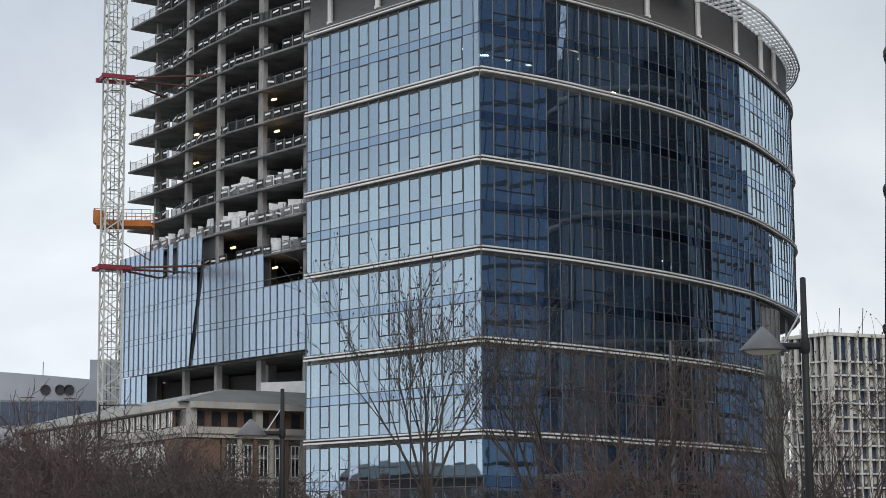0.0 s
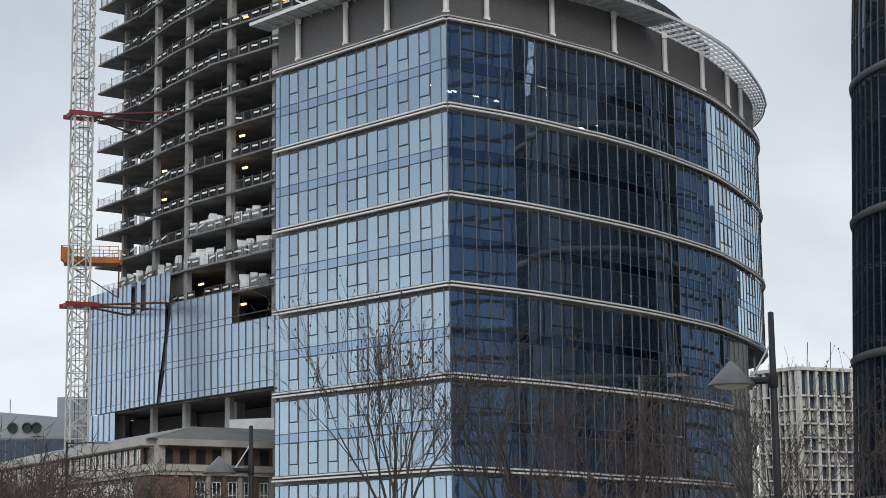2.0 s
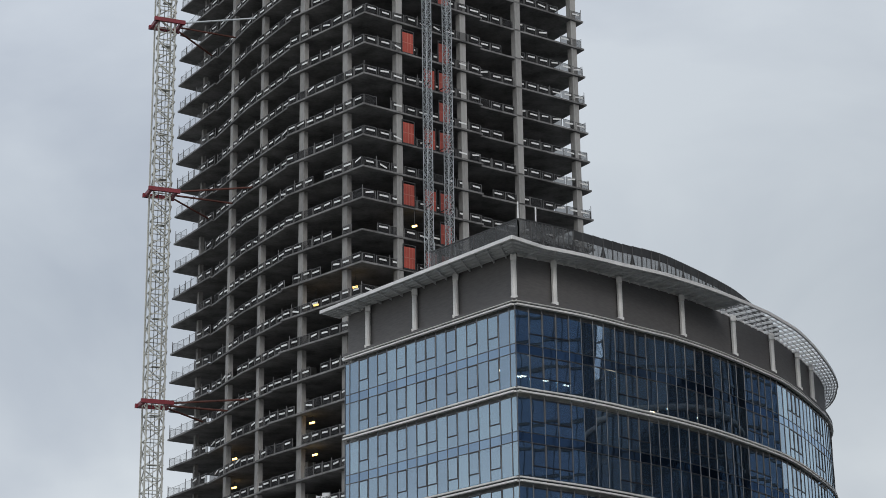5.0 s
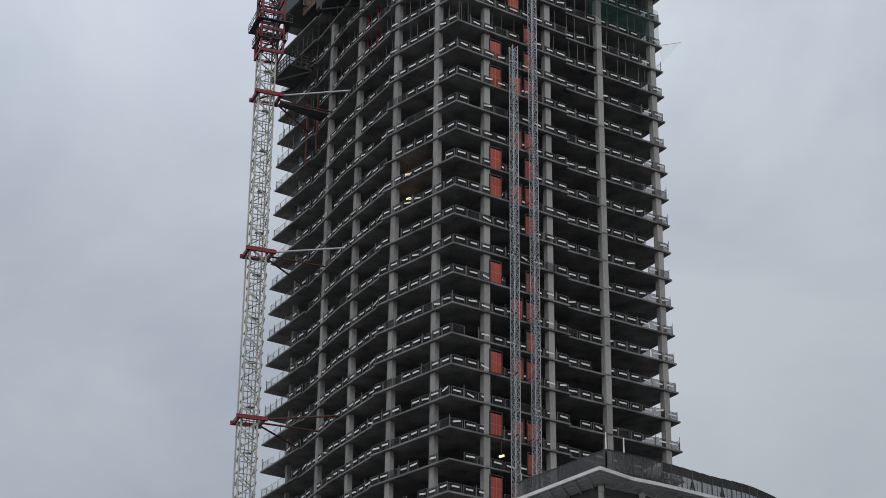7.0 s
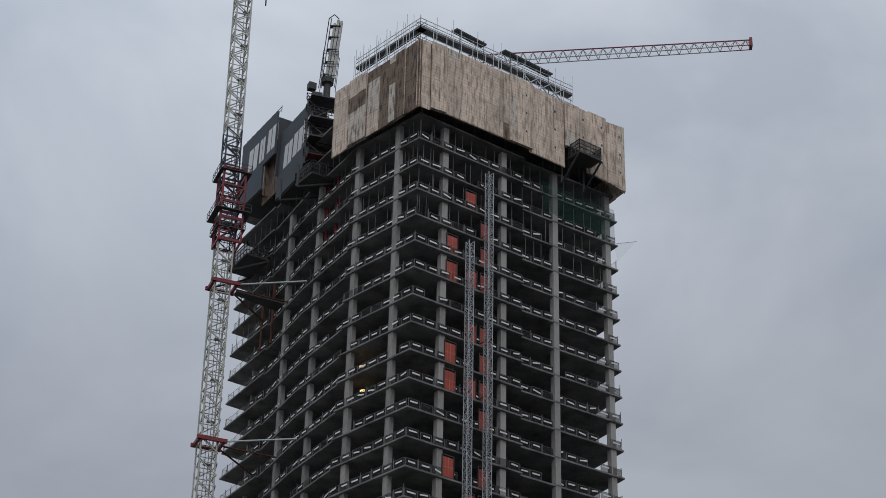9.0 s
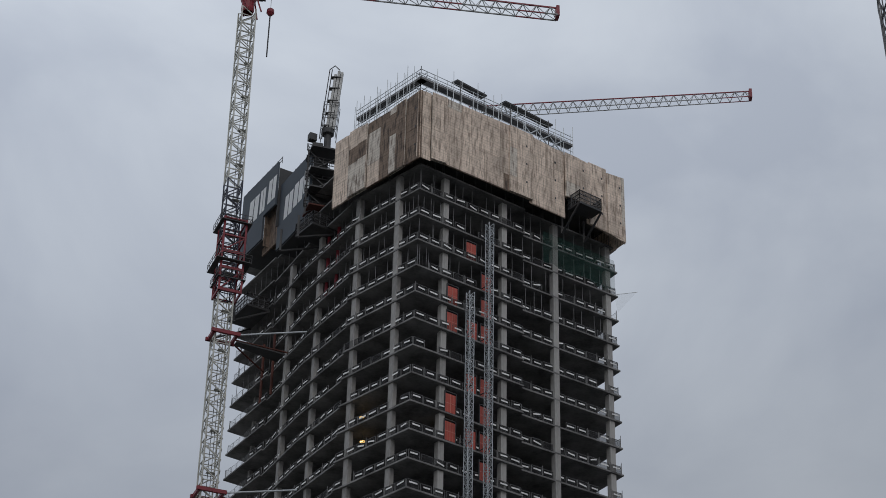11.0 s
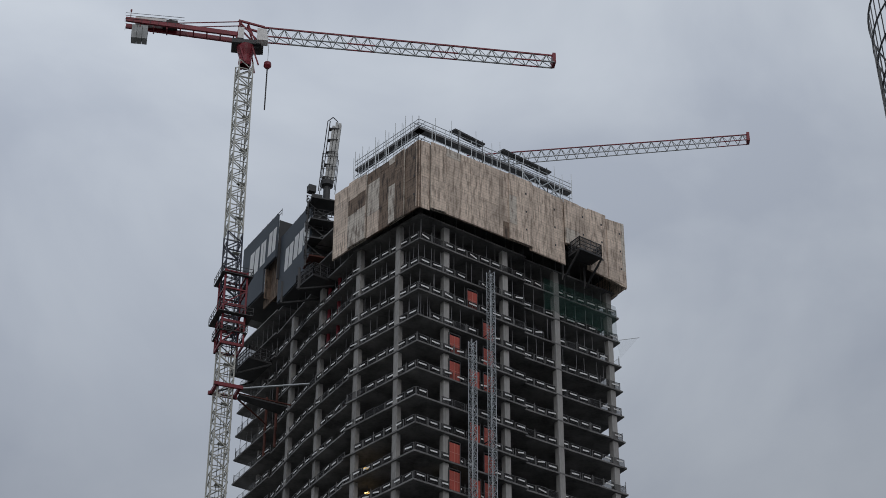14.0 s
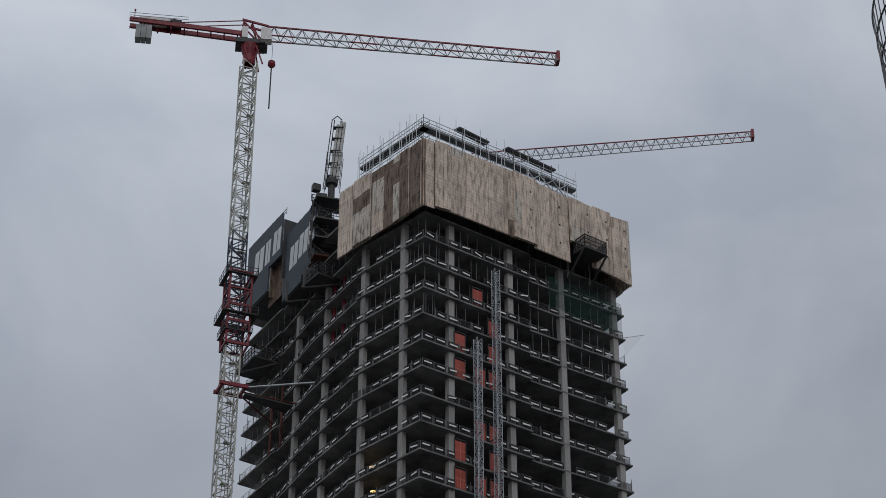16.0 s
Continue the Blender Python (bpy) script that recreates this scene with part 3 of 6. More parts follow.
    # along the round front the storeys spread a little with the distance from the corner
    def spread(x, y, z):
        bearing = math.degrees(math.atan2(x, y))
        if y + 1.19 * x < 157.0 or x < 3.0:
            return 0.0
        share = float(np.interp(bearing, [1.14, 2.9, 4.6, 5.8, 8.6, 10.2], [0.0, 0.4, 0.6, 1.0, 1.05, 1.3]))
        return share * float(np.interp(z, [2, 9.4, 16.8, 24.2, 31.6, 39, 46.4, 57], [-0.3, -0.22, -0.02, 0.1, 0.2, 0.46, 0.76, 0.95]))
    for ob in list(b.children):
        if ob.name.startswith("ceiling_lamp"):
            continue
        if ob.data.users > 1 or ob.name.startswith("window_pane"):
            ob.location.z += spread(*ob.location)
        else:
            for v in ob.data.vertices:
                v.co.z += spread(*v.co)
    for dx in (0.0, 1.6):
        part("roof_mast", Mesh().beam((first.x + dx, first.y + dx, 55.8), (first.x + dx, first.y + dx, 57.6), 0.14, n=6), POST_WHITE, b)
    return b


def post(b, p):
    m = Mesh().beam((p.x, p.y, 46.9), (p.x, p.y, 50.9), 0.5, 0.5, n=8)
    m.box((p.x, p.y, 50.5), (0.5, 0.7, 0.5)).box((p.x, p.y, 47.0), (0.6, 0.6, 0.25))
    part("crown_post", m, POST_WHITE, b)


office_building()

# ---- tower under construction ----
STOREY, TOP_Z = 3.8, 127.5
T_CORNER, T_K2, T_TIP = V2(-12.5, 204.8), V2(-34.0, 234.0), V2(-40.4, 243.7)
T_RIGHT, T_BACK = V2(15.0, 226.3), V2(-13.0, 265.2)
K1_DIR = V2(-22.1, 214.3)


def fold(z):
    """Where the left face folds, which wanders along the face with the height."""
    az = np.interp(z, [20, 32, 41, 55, 60, 90, 125], [-7.38, -7.05, -6.7, -6.35, -6.1, -5.98, -5.75])
    end = K1_DIR if z > 58 else V2(-30.0, 225.5)
    base = T_CORNER
    if z <= 58:
        return ray_line(az, T_CORNER.lerp(K1_DIR, 1.0), T_K2)
    return ray_line(az, base, end)


def lean(z):
    return (z - 95) * 0.012


def outline_at(z):
    c = T_CORNER + V2(lean(z), 0)
    k = fold(z)
    nr = (T_RIGHT - c).normalized()
    step = Vector((-nr.y, nr.x)) * 0.55
    notch = c + nr * 17.3
    k_in = k + Vector((0.2, 0.22))
    k2 = T_K2
    k2_in = T_K2 + Vector((0.25, 0.2))
    bulge = k2_in.lerp(k_in, 0.5) + Vector((-0.4, -0.25))
    tip = T_TIP
    right = T_RIGHT - nr * float(np.interp(z, [55, 95], [0.0, 1.05]))
    return [c, notch, notch + step, right, T_BACK, tip, k2, k2_in, bulge, k_in, k]


def guard_run(nets, posts, boards, p, q, z, rng, far=False, tall=1.08):
    d = q - p
    n = max(1, round(d.length / 1.85))
    for i in range(n):
        a, c = p + d * (i / n), p + d * ((i + 1) / n)
        if rng.random() < 0.05:
            continue
        t = (c - a).normalized()
        rise = rng.uniform(-0.06, 0.08)
        a2, c2 = a + t * rng.uniform(0.05, 0.16), c - t * rng.uniform(0.05, 0.16)
        nets.wall(a2, c2, z + 0.1 + rise, z + tall - 0.06 + rise, 0.03)
        thick = 0.035 if far else 0.06
        for u in (a2, c2):
            posts.beam((u.x, u.y, z), (u.x, u.y, z + tall + rise), thick)
        posts.beam((*a2, z + tall + rise), (*c2, z + tall + rise), thick * 0.9)
        if rng.random() < 0.25:
            posts.beam((a.x, a.y, z), (a.x, a.y, z + tall + rng.uniform(0.2, 0.5)), 0.07)
        if not far and rng.random() < 0.9:
            m = a.lerp(c, rng.uniform(0.45, 0.55))
            w = rng.uniform(0.95, 1.25)
            zz = z + 0.58 + rise + rng.uniform(-0.05, 0.05)
            o = Vector((t.y, -t.x)) * 0.06
            slope = rng.uniform(-0.05, 0.05) if rng.random() < 0.7 else rng.uniform(-0.3, 0.3)
            boards.wall(m - t * w / 2 + o, m + t * w / 2 + o, zz, zz + 0.2, 0.03, zz + slope, zz + 0.2 + slope)


def tower():
    b = thing("tower", (-13, 235, 0), "unfinished concrete tower with open floors and guard rails", "tower under construction")
    rng = random.Random(11)
    levels = [TOP_Z - STOREY * k for k in range(-6, 33)]
    for z in levels:
        pts = outline_at(z)
        m = Mesh().prism([tuple(p) for p in pts], z - 0.22, z)
        part("floor_slab", m, SLAB, b)
        if z < 30 or z > 141:
            continue
        nets, posts, boards, far = Mesh(), Mesh(), Mesh(), Mesh()
        inset = 0.3
        cen = V2(-13, 233)
        pts_in = [p + (cen - p).normalized() * inset for p in pts]
        for i in (0, 2):
            guard_run(nets, posts, boards, pts_in[i], pts_in[i + 1], z, rng)
        for i in (6,):
            guard_run(far, posts, boards, pts_in[i - 1], pts_in[i - 1].lerp(pts_in[i], 0.6), z, rng, True)
            guard_run(nets, posts, boards, pts_in[i - 1].lerp(pts_in[i], 0.6), pts_in[i], z, rng)
        guard_run(nets, posts, boards, pts_in[10], pts_in[0], z, rng)
        guard_run(nets, posts, boards, pts_in[7], pts_in[8], z, rng)
        guard_run(nets, posts, boards, pts_in[8], pts_in[9], z, rng)
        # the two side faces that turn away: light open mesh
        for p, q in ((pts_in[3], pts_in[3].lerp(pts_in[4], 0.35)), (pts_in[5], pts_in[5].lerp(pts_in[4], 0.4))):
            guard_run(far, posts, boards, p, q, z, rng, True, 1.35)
        part("guard_net", nets, GUARD, b, "dark guard mesh along the slab edge", kind="stuff")
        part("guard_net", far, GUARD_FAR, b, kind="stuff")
        part("guard_post", posts, GUARD_FRAME, b, kind="stuff")
        part("toe_board", boards, WHITEBOARD, b, "white boards clipped to the guard mesh", kind="stuff")
    # columns, set back from the edge
    shafts = {}

    def shaft(place, w, d, turn, hidden=False):
        """A column on every storey; place gives its plan position at a height."""
        if (w, d) not in shafts:
            shafts[w, d] = data_of("column", Mesh().box((0, 0, 0), (w, d, STOREY - 0.24)), CONCRETE)
        rest = Mesh()
        for zz in levels[::-1][1:]:
            p, mid = place(zz - 1.9), zz - 0.24 - (STOREY - 0.24) / 2
            if zz > 143:
                continue
            if not hidden and zz > 20:
                piece("column", shafts[w, d], (p.x, p.y, mid), b, turn)
            else:
                rest.box((p.x, p.y, mid), (w, d, STOREY - 0.24), turn)
        part("column", rest, CONCRETE, b, kind="stuff")

    def on_left(az):
        def place(z):
            f = fold(z)
            if az > math.degrees(math.atan2(f.x, f.y)):
                p, q = T_CORNER, f
            else:
                p, q = f, T_K2
            d = (q - p).normalized()
            n = Vector((d.y, -d.x)) * 0.62
            return ray_line(az, p + n, q + n)
        return place

    dr = (T_RIGHT - T_CORNER).normalized()
    n3 = Vector((-dr.y, dr.x))
    for az, turn in ((-4.05, 135), (-5.42, 135), (-6.68, 121), (-7.62, 121)):
        shaft(on_left(az), 0.85, 0.65, radians(turn))
    shaft(lambda z: V2(-36.2, 240.6), 0.6, 0.5, radians(121))
    for az in (-2.44, -0.38, 1.4, 3.2):
        at_r = ray_line(az, T_CORNER + n3 * 0.68, T_RIGHT + n3 * 0.68)
        shaft(lambda z, q=at_r: q, 0.85, 0.8, radians(38))
    for p in (V2(-36.5, 246.0), V2(-26, 255), V2(7, 236), V2(-2, 248), V2(-20, 222), V2(-4, 224), V2(-27, 236)):
        shaft(lambda z, q=p: q, 1.1, 0.9, radians(38), True)
    core = Mesh().prism([(-22, 236), (-12, 222), (0, 231), (-10, 250)], 0, 150)
    part("core_wall", core, CONCRETE, b, "bare concrete lift core")
    # added dark shell that stands in for the dim interior of this storey
    shell = Mesh().prism([(-11, 222), (-27, 237), (-36.6, 246.5), (-13, 259), (7, 235)], 13.0, 20.7)
    part("plant_room_wall", shell, CROWN, b)
    # temporary props under the newest slabs
    props = Mesh()
    for z in levels[2:7]:
        pts = outline_at(z)
        for p, q, n in ((pts[0], pts[3], 20), (pts[10], pts[0], 9), (pts[7], pts[9], 12), (pts[5], pts[6], 7)):
            inn = Vector((-(q - p).normalized().y, (q - p).normalized().x))
            for row in (0.7, 3.0):
                for i in range(n):
                    a = p.lerp(q, (i + rng.uniform(0.2, 0.8)) / n) + inn * row
                    props.beam((a.x, a.y, z), (a.x, a.y, z + 3.4), 0.075, n=5)
    part("formwork_prop", props, PLANK, b, kind="stuff")
    return b, levels


TOWER, LEVELS = tower()
DR = (T_RIGHT - T_CORNER).normalized()
NR = Vector((DR.y, -DR.x))


def lift_gate(p, z, turn, h=2.75):
    e = thing("lift_gate", (p.x, p.y, z), "orange mesh gate closing a hoist landing", "gate", "hoist landing gates")
    c, s = math.cos(turn), math.sin(turn)
    for sx in (-0.4, 0.4):
        m, g = Mesh(), Mesh()
        q = V2(p.x + sx * c, p.y + sx * s)
        for zz in (0.5 * h / 2 + 0.06, 1.5 * h / 2 - 0.02):
            m.box((q.x, q.y, z + zz), (0.72, 0.05, h / 2 - 0.16), turn)
        g.box((q.x, q.y, z + h / 2), (0.035, 0.08, h - 0.2), turn)
        g.box((q.x, q.y, z + h / 2), (0.74, 0.09, 0.1), turn)
        leaf = part("gate_leaf", m, ORANGE, e)
        part("gate_bar", g, GATE_BAR, leaf, "pale red bars")
    f, g = Mesh(), Mesh()
    for sx in (-0.84, 0.84):
        f.box((p.x + sx * c, p.y + sx * s, z + h / 2 + 0.1), (0.12, 0.12, h + 0.2), turn)
    for zz in (0.04, h + 0.16):
        f.box((p.x, p.y, z + zz), (1.8, 0.12, 0.12), turn)
    g.box((p.x, p.y, z + h / 2), (0.1, 0.09, h - 0.15), turn)
    part("gate_frame", f, DARKSTEEL, e, "dark steel gate frame")
    part("meeting_stile", g, GATE_BAR, e)
    return e


def truss_mast(name, label, category, p, z0, z1, w, turn, mats, bay, chord, brace, group="", tilt=0.0):
    """A square lattice mast with chords, rings and zigzag bracing."""
    e = thing(name, (p.x, p.y, z0), label, category, group)
    c, s = math.cos(turn), math.sin(turn)
    cs = [V2(p.x + x * c - y * s, p.y + x * s + y * c) for x, y in ((-w / 2, -w / 2), (w / 2, -w / 2), (w / 2, w / 2), (-w / 2, w / 2))]
    for za, zb, mat in mats:
        m = Mesh()
        for q in cs:
            m.beam((*q, za), (*q, zb), chord, n=6)
        n = max(1, round((zb - za) / bay))
        for k in range(n):
            a, d = za + (zb - za) * k / n, za + (zb - za) * (k + 1) / n
            for i in range(4):
                u, v = cs[i], cs[(i + 1) % 4]
                if k % 2:
                    u, v = v, u
                m.beam((*u, a), (*v, d), brace)
                m.beam((*u, a), (*v, a), brace * 0.8)
        m.v = [(x - tilt * max(0.0, z - 100), y, z) for x, y, z in m.v]
        part("mast_section", m, mat, e)
    return e, cs


TURN_R = math.atan2(DR.y, DR.x)
for az, zs in ((-2.1, [TOP_Z - STOREY * k for k in (-1.0, 1, 2, 5, 6, 9, 12, 14, 16, 18, 20)]),):
    for z in zs:
        q = ray_line(az + (0.62 if z > 128 else 0.0), T_CORNER - NR * 0.12, T_RIGHT - NR * 0.12)
        lift_gate(q, z, TURN_R)
for az in (-1.42, -0.94):
    for k in range(0, 24):
        if k in (3, 8, 13, 17, 22) or az < -1 and (k < 1 or k % 2 != 0):
            continue
        lift_gate(ray_line(az, T_CORNER - NR * 0.12, T_RIGHT - NR * 0.12), TOP_Z - STOREY * k, TURN_R, 2.6)

for az, top in ((-1.48, 125.6), (-0.83, 137.0)):
    q = ray_line(az, T_CORNER + NR * 1.3, T_RIGHT + NR * 1.3)
    e, cs = truss_mast("hoist_mast", "galvanised lattice mast of a builders' hoist tied to the tower", "hoist mast", q, 0, top, 0.75, TURN_R, [(0, top, GALV)], 0.75, 0.11, 0.06, "hoist masts")
    ties = Mesh()
    for z in LEVELS[2:-3:2]:
        if z < top:
            inn = q - NR * 1.4
            ties.beam((q.x - 0.3, q.y, z + 0.2), (inn.x - 0.5, inn.y, z + 0.1), 0.09)
            ties.beam((q.x + 0.3, q.y, z + 0.2), (inn.x + 0.5, inn.y, z + 0.1), 0.09)
    part("wall_tie", ties, DARKSTEEL, e, kind="stuff")
    # supply rail beside the mast
    r = q + DR * 0.75
    part("guide_rail", Mesh().beam((r.x, r.y, 0), (r.x, r.y, 70), 0.16, n=6), GALV, e)


# ---- tower crane beside the tower ----
MAST = V2(-38.95, 224.64)


def crane():
    turn = radians(24)
    e, cs = truss_mast("tower_crane", "tower crane with pale lattice mast and red and white jib", "tower crane", MAST, 0, 183.9, 2.1, turn,
                       [(0, 134.3, MASTPAINT), (134.3, 153.0, NAVY), (153.0, 183.9, MASTPAINT)], 1.55, 0.24, 0.12, tilt=0.0095)
    c, s = math.cos(turn), math.sin(turn)
    def at(x, y):
        return V2(MAST.x + x * c - y * s, MAST.y + x * s + y * c)
    # red collars tied back to the slabs
    for z, reach in ((32.6, 1), (55.4, 1), (82.2, 1), (105.0, 1), (128.1, 1)):
        m = Mesh()
        for sy in (-1.45, 1.45):
            p, q = at(-2.0, sy), at(2.0, sy)
            m.beam((*p, z), (*q, z), 0.35, 0.5)
        for sx in (-1.6, 1.6):
            p, q = at(sx, -1.6), at(sx, 1.6)
            m.beam((*p, z), (*q, z), 0.35, 0.5)
        part("collar", m, RED, e, "red mast collar")
        t = Mesh()
        long_strut = Mesh()
        for start, end, m in ((at(1.9, -1.4), V2(-27.5, 223.4), long_strut), (at(1.9, 0.2), V2(-30.7, 229.2), t), (at(1.9, 1.4), V2(-34.6, 234.8), t)):
            m.beam((*start, z), (*end, z + 0.1), 0.26, n=6)
        if z > 120:
            plan = [at(1.9, -0.2), V2(-31.0, 228.8), V2(-32.3, 230.9), at(1.9, 0.9)]
            part("tie_deck", Mesh().prism([tuple(p) for p in plan], z - 0.45, z - 0.25), DARKSTEEL, e, "dark steel deck on the tie struts")
        part("tie_strut", t, RUST, e, "dark tie struts to the tower")
        part("tie_strut", long_strut, GALV if z > 90 else RUST, e)
    # climbing cage with platforms
    cage = Mesh()
    for x in (-1.55, 1.55):
        for y in (-1.55, 1.55):
            p = at(x, y)
            cage.beam((*p, 134.3), (*p, 146.2), 0.26)
    for z in (134.5, 138.0, 140.6, 143.2, 146.0):
        for a, d in (((-1.55, -1.55), (1.55, -1.55)), ((1.55, -1.55), (1.55, 1.55)), ((1.55, 1.55), (-1.55, 1.55)), ((-1.55, 1.55), (-1.55, -1.55))):
            cage.beam((*at(*a), z), (*at(*d), z), 0.22, 0.4 if z < 142 else 0.22)
    for a, d in (((-1.55, -1.55), (1.55, -1.55)), ((-1.55, 1.55), (-1.55, -1.55))):
        cage.beam((*at(*a), 134.5), (*at(*d), 138), 0.14)
        cage.beam((*at(*a), 140.6), (*at(*d), 143.2), 0.14)
    part("climbing_cage", cage, RED, e, "red climbing cage")
    for z, r in ((139.0, 2.45), (145.4, 2.2), (136.4, 1.95)):
        m, rail = Mesh(), Mesh()
        ring = [at(-r, -r), at(r, -r), at(r, r), at(-r, r)]
        hole = [at(-1.7, -1.7), at(1.7, -1.7), at(1.7, 1.7), at(-1.7, 1.7)]
        for i in range(4):
            j = (i + 1) % 4
            m.hexa([(*hole[i], z - 0.12), (*hole[j], z - 0.12), (*ring[j], z - 0.12), (*ring[i], z - 0.12)], [(*hole[i], z), (*hole[j], z), (*ring[j], z), (*ring[i], z)])
            for zz in (0.55, 1.1):
                rail.beam((*ring[i], z + zz), (*ring[j], z + zz), 0.06)
            for k in range(4):
                q = ring[i].lerp(ring[j], k / 4)
                rail.beam((*q, z), (*q, z + 1.15), 0.06)
        deck = part("platform", m, DARKSTEEL, e)
        part("platform_rail", rail, DARKSTEEL, deck)
    part("ladder", Mesh().beam((*at(-0.3, 0.2), 0), (*at(-0.3, 0.2), 181), 0.07).beam((*at(0.15, 0.2), 0), (*at(0.15, 0.2), 181), 0.07), DARKSTEEL, e)
    rest = Mesh()
    for z in range(6, 180, 6):
        rest.box((MAST.x, MAST.y, z), (1.1, 0.8, 0.05), turn)
    part("rest_deck", rest, MASTPAINT, e, kind="stuff")
    # slewing unit, jib and counter-jib
    jd = V2(47.0, 8.4).normalized()
    jn = Vector((-jd.y, jd.x))
    o = MAST + V2(-0.78, 0)
    ja = math.atan2(jd.y, jd.x)
    slew = Mesh().lathe((o.x, o.y), [(0.85, 183.60), (1.0, 184.10), (0.95, 185.30), (1.25, 186.20), (1.45, 187.10), (0.0, 187.10)], 16)
    for x in (-1.3, 1.3):
        for y in (-1.3, 1.3):
            slew.beam((*at(x * 0.8, y * 0.8), 183.40), (*(o + jd * x * 0.7 + jn * y * 0.7), 186.80), 0.22)
    part("slewing_ring", slew, RED, e)
    deck = Mesh().box((o.x, o.y, 187.45), (4.4, 2.6, 0.75), ja).box((*(o + jd * 1.6), 187.0), (2.0, 1.6, 0.5), ja)
    part("turntable_deck", deck, DARKSTEEL, e)
    cab = o + jd * 2.2 - jn * 1.5
    cab_shell = part("cab", Mesh().hexa([(*(cab + jd * x + jn * y), 187.20) for x, y in ((-0.7, -0.7), (1.0, -0.7), (1.0, 0.7), (-0.7, 0.7))], [(*(cab + jd * x + jn * y), 189.40) for x, y in ((-0.7, -0.7), (0.7, -0.7), (0.7, 0.7), (-0.7, 0.7))]), POST_WHITE, e, "pale driver's cab")
    part("cab_window", Mesh().box((*(cab + jd * 0.96 - jn * 0.02), 188.50), (0.06, 1.2, 1.0), ja), BLUEDARK, cab_shell)
    frame_ = Mesh()
    for sx, sy in ((-1.6, -0.8), (-1.6, 0.8), (1.4, -0.8), (1.4, 0.8)):
        p = o + jd * sx + jn * sy
        q = o + jd * (sx * 0.35 - 0.5) + jn * sy * 0.4
        frame_.beam((*p, 187.80), (*q, 191.80), 0.22)
    for y in (-0.7, 0.7):
        frame_.beam((*(o - jd * 1.4 + jn * y), 191.80), (*(o + jd * 2.6 + jn * y), 190.90), 0.28)
        frame_.beam((*(o - jd * 1.3 + jn * y), 191.60), (*(o + jd * 1.7 + jn * y), 188.20), 0.2)
        frame_.beam((*(o - jd * 1.2 + jn * y), 188.00), (*(o - jd * 1.2 + jn * y), 191.80), 0.24)
    part("switch_box", Mesh().box((*(o - jd * 0.9 - jn * 1.1), 189.0), (0.9, 0.5, 2.1), ja), POST_WHITE, e, "pale switch cabinet")
    part("tower_head", frame_, RED, e)
    tip = 47.2
    low, up = 189.15, 191.45
    red, pale, bays = Mesh(), Mesh(), []
    n = 21
    for i in range(n):
        a, d = 2.4 + (tip - 2.4) * i / n, 2.4 + (tip - 2.4) * (i + 1) / n
        fall = lambda k: up - 0.45 * k / tip
        if i % 2 == 0:
            bay = Mesh()
            bays.append(bay)
        m = bay
        for y in (-0.75, 0.75):
            m.beam((*(o + jd * a + jn * y), low), (*(o + jd * d + jn * y), low), 0.17)
        red.beam((*(o + jd * a), fall(a)), (*(o + jd * d), fall(d)), 0.22)
        mid_ = (a + d) / 2
        for y in (-0.75, 0.75):
            pale.beam((*(o + jd * a + jn * y), low), (*(o + jd * mid_), fall(mid_)), 0.1)
            pale.beam((*(o + jd * mid_), fall(mid_)), (*(o + jd * d + jn * y), low), 0.1)
        pale.beam((*(o + jd * a - jn * 0.75), low), (*(o + jd * d + jn * 0.75), low), 0.08)
    part("jib_top_chord", red, RED, e, "red top chord", kind="stuff")
    for k, bay in enumerate(bays):
        part("jib_section", bay, RED if k % 3 == 0 else JIB_BACKLIT, e, kind="stuff")
    part("jib_lattice", pale, JIB_BACKLIT, e, "jib lattice in a grey darkened as if backlit", kind="stuff")
    part("jib_end", Mesh().box((*(o + jd * tip), low + 0.9), (0.5, 1.5, 1.9), ja), RED, e)
    back_ = Mesh()
    for y in (-0.8, 0.8):
        back_.beam((*(o - jd * 1.5 + jn * y), 189.00), (*(o - jd * 18.2 + jn * y), 190.00), 0.35, 0.75)
    for k in range(2, 18, 2):
        back_.beam((*(o - jd * k - jn * 0.8), 189.00), (*(o - jd * k + jn * 0.8), 189.00), 0.2)
    counter = part("counter_jib", back_, RED, e)
    stays = Mesh()
    for y in (-0.5, 0.5):
        stays.beam((*(o - jd * 0.8 + jn * y), 191.80), (*(o - jd * 13.0 + jn * y), 190.00), 0.12)
    part("stay_bars", stays, RED, e)
    wts = Mesh()
    for k in (15.2, 16.0, 16.8):
        wts.box((*(o - jd * k), 187.95), (0.75, 1.5, 2.5), ja)
    part("counterweight", wts, material("grey_counterweight", (0.33, 0.34, 0.34), 0.9), counter, "grey concrete counterweights")
    hut = Mesh().box((*(o - jd * 14.5), 190.40), (4.6, 1.3, 0.9), ja)
    part("winch_housing", hut, POST_WHITE, counter)
    wn_ = Mesh().box((*(o - jd * 11.6), 190.30), (2.2, 1.2, 1.0), ja).beam((*(o - jd * 11.6 - jn * 0.8), 190.30), (*(o - jd * 11.6 + jn * 0.8), 190.30), 0.9, n=10)
    part("winch", wn_, DARKSTEEL, counter)
    rails = Mesh()
    for y in (-1.0, 1.0):
        for zz in (190.00, 190.60, 191.10):
            rails.beam((*(o - jd * 9.5 + jn * y), zz), (*(o - jd * 18.3 + jn * y), zz), 0.05)
        for k in range(8):
            q = o - jd * (9.5 + 8.8 * k / 7) + jn * y
            rails.beam((*q, 189.40), (*q, 189.95), 0.05)
    part("walkway_rail", rails, DARKSTEEL, counter)
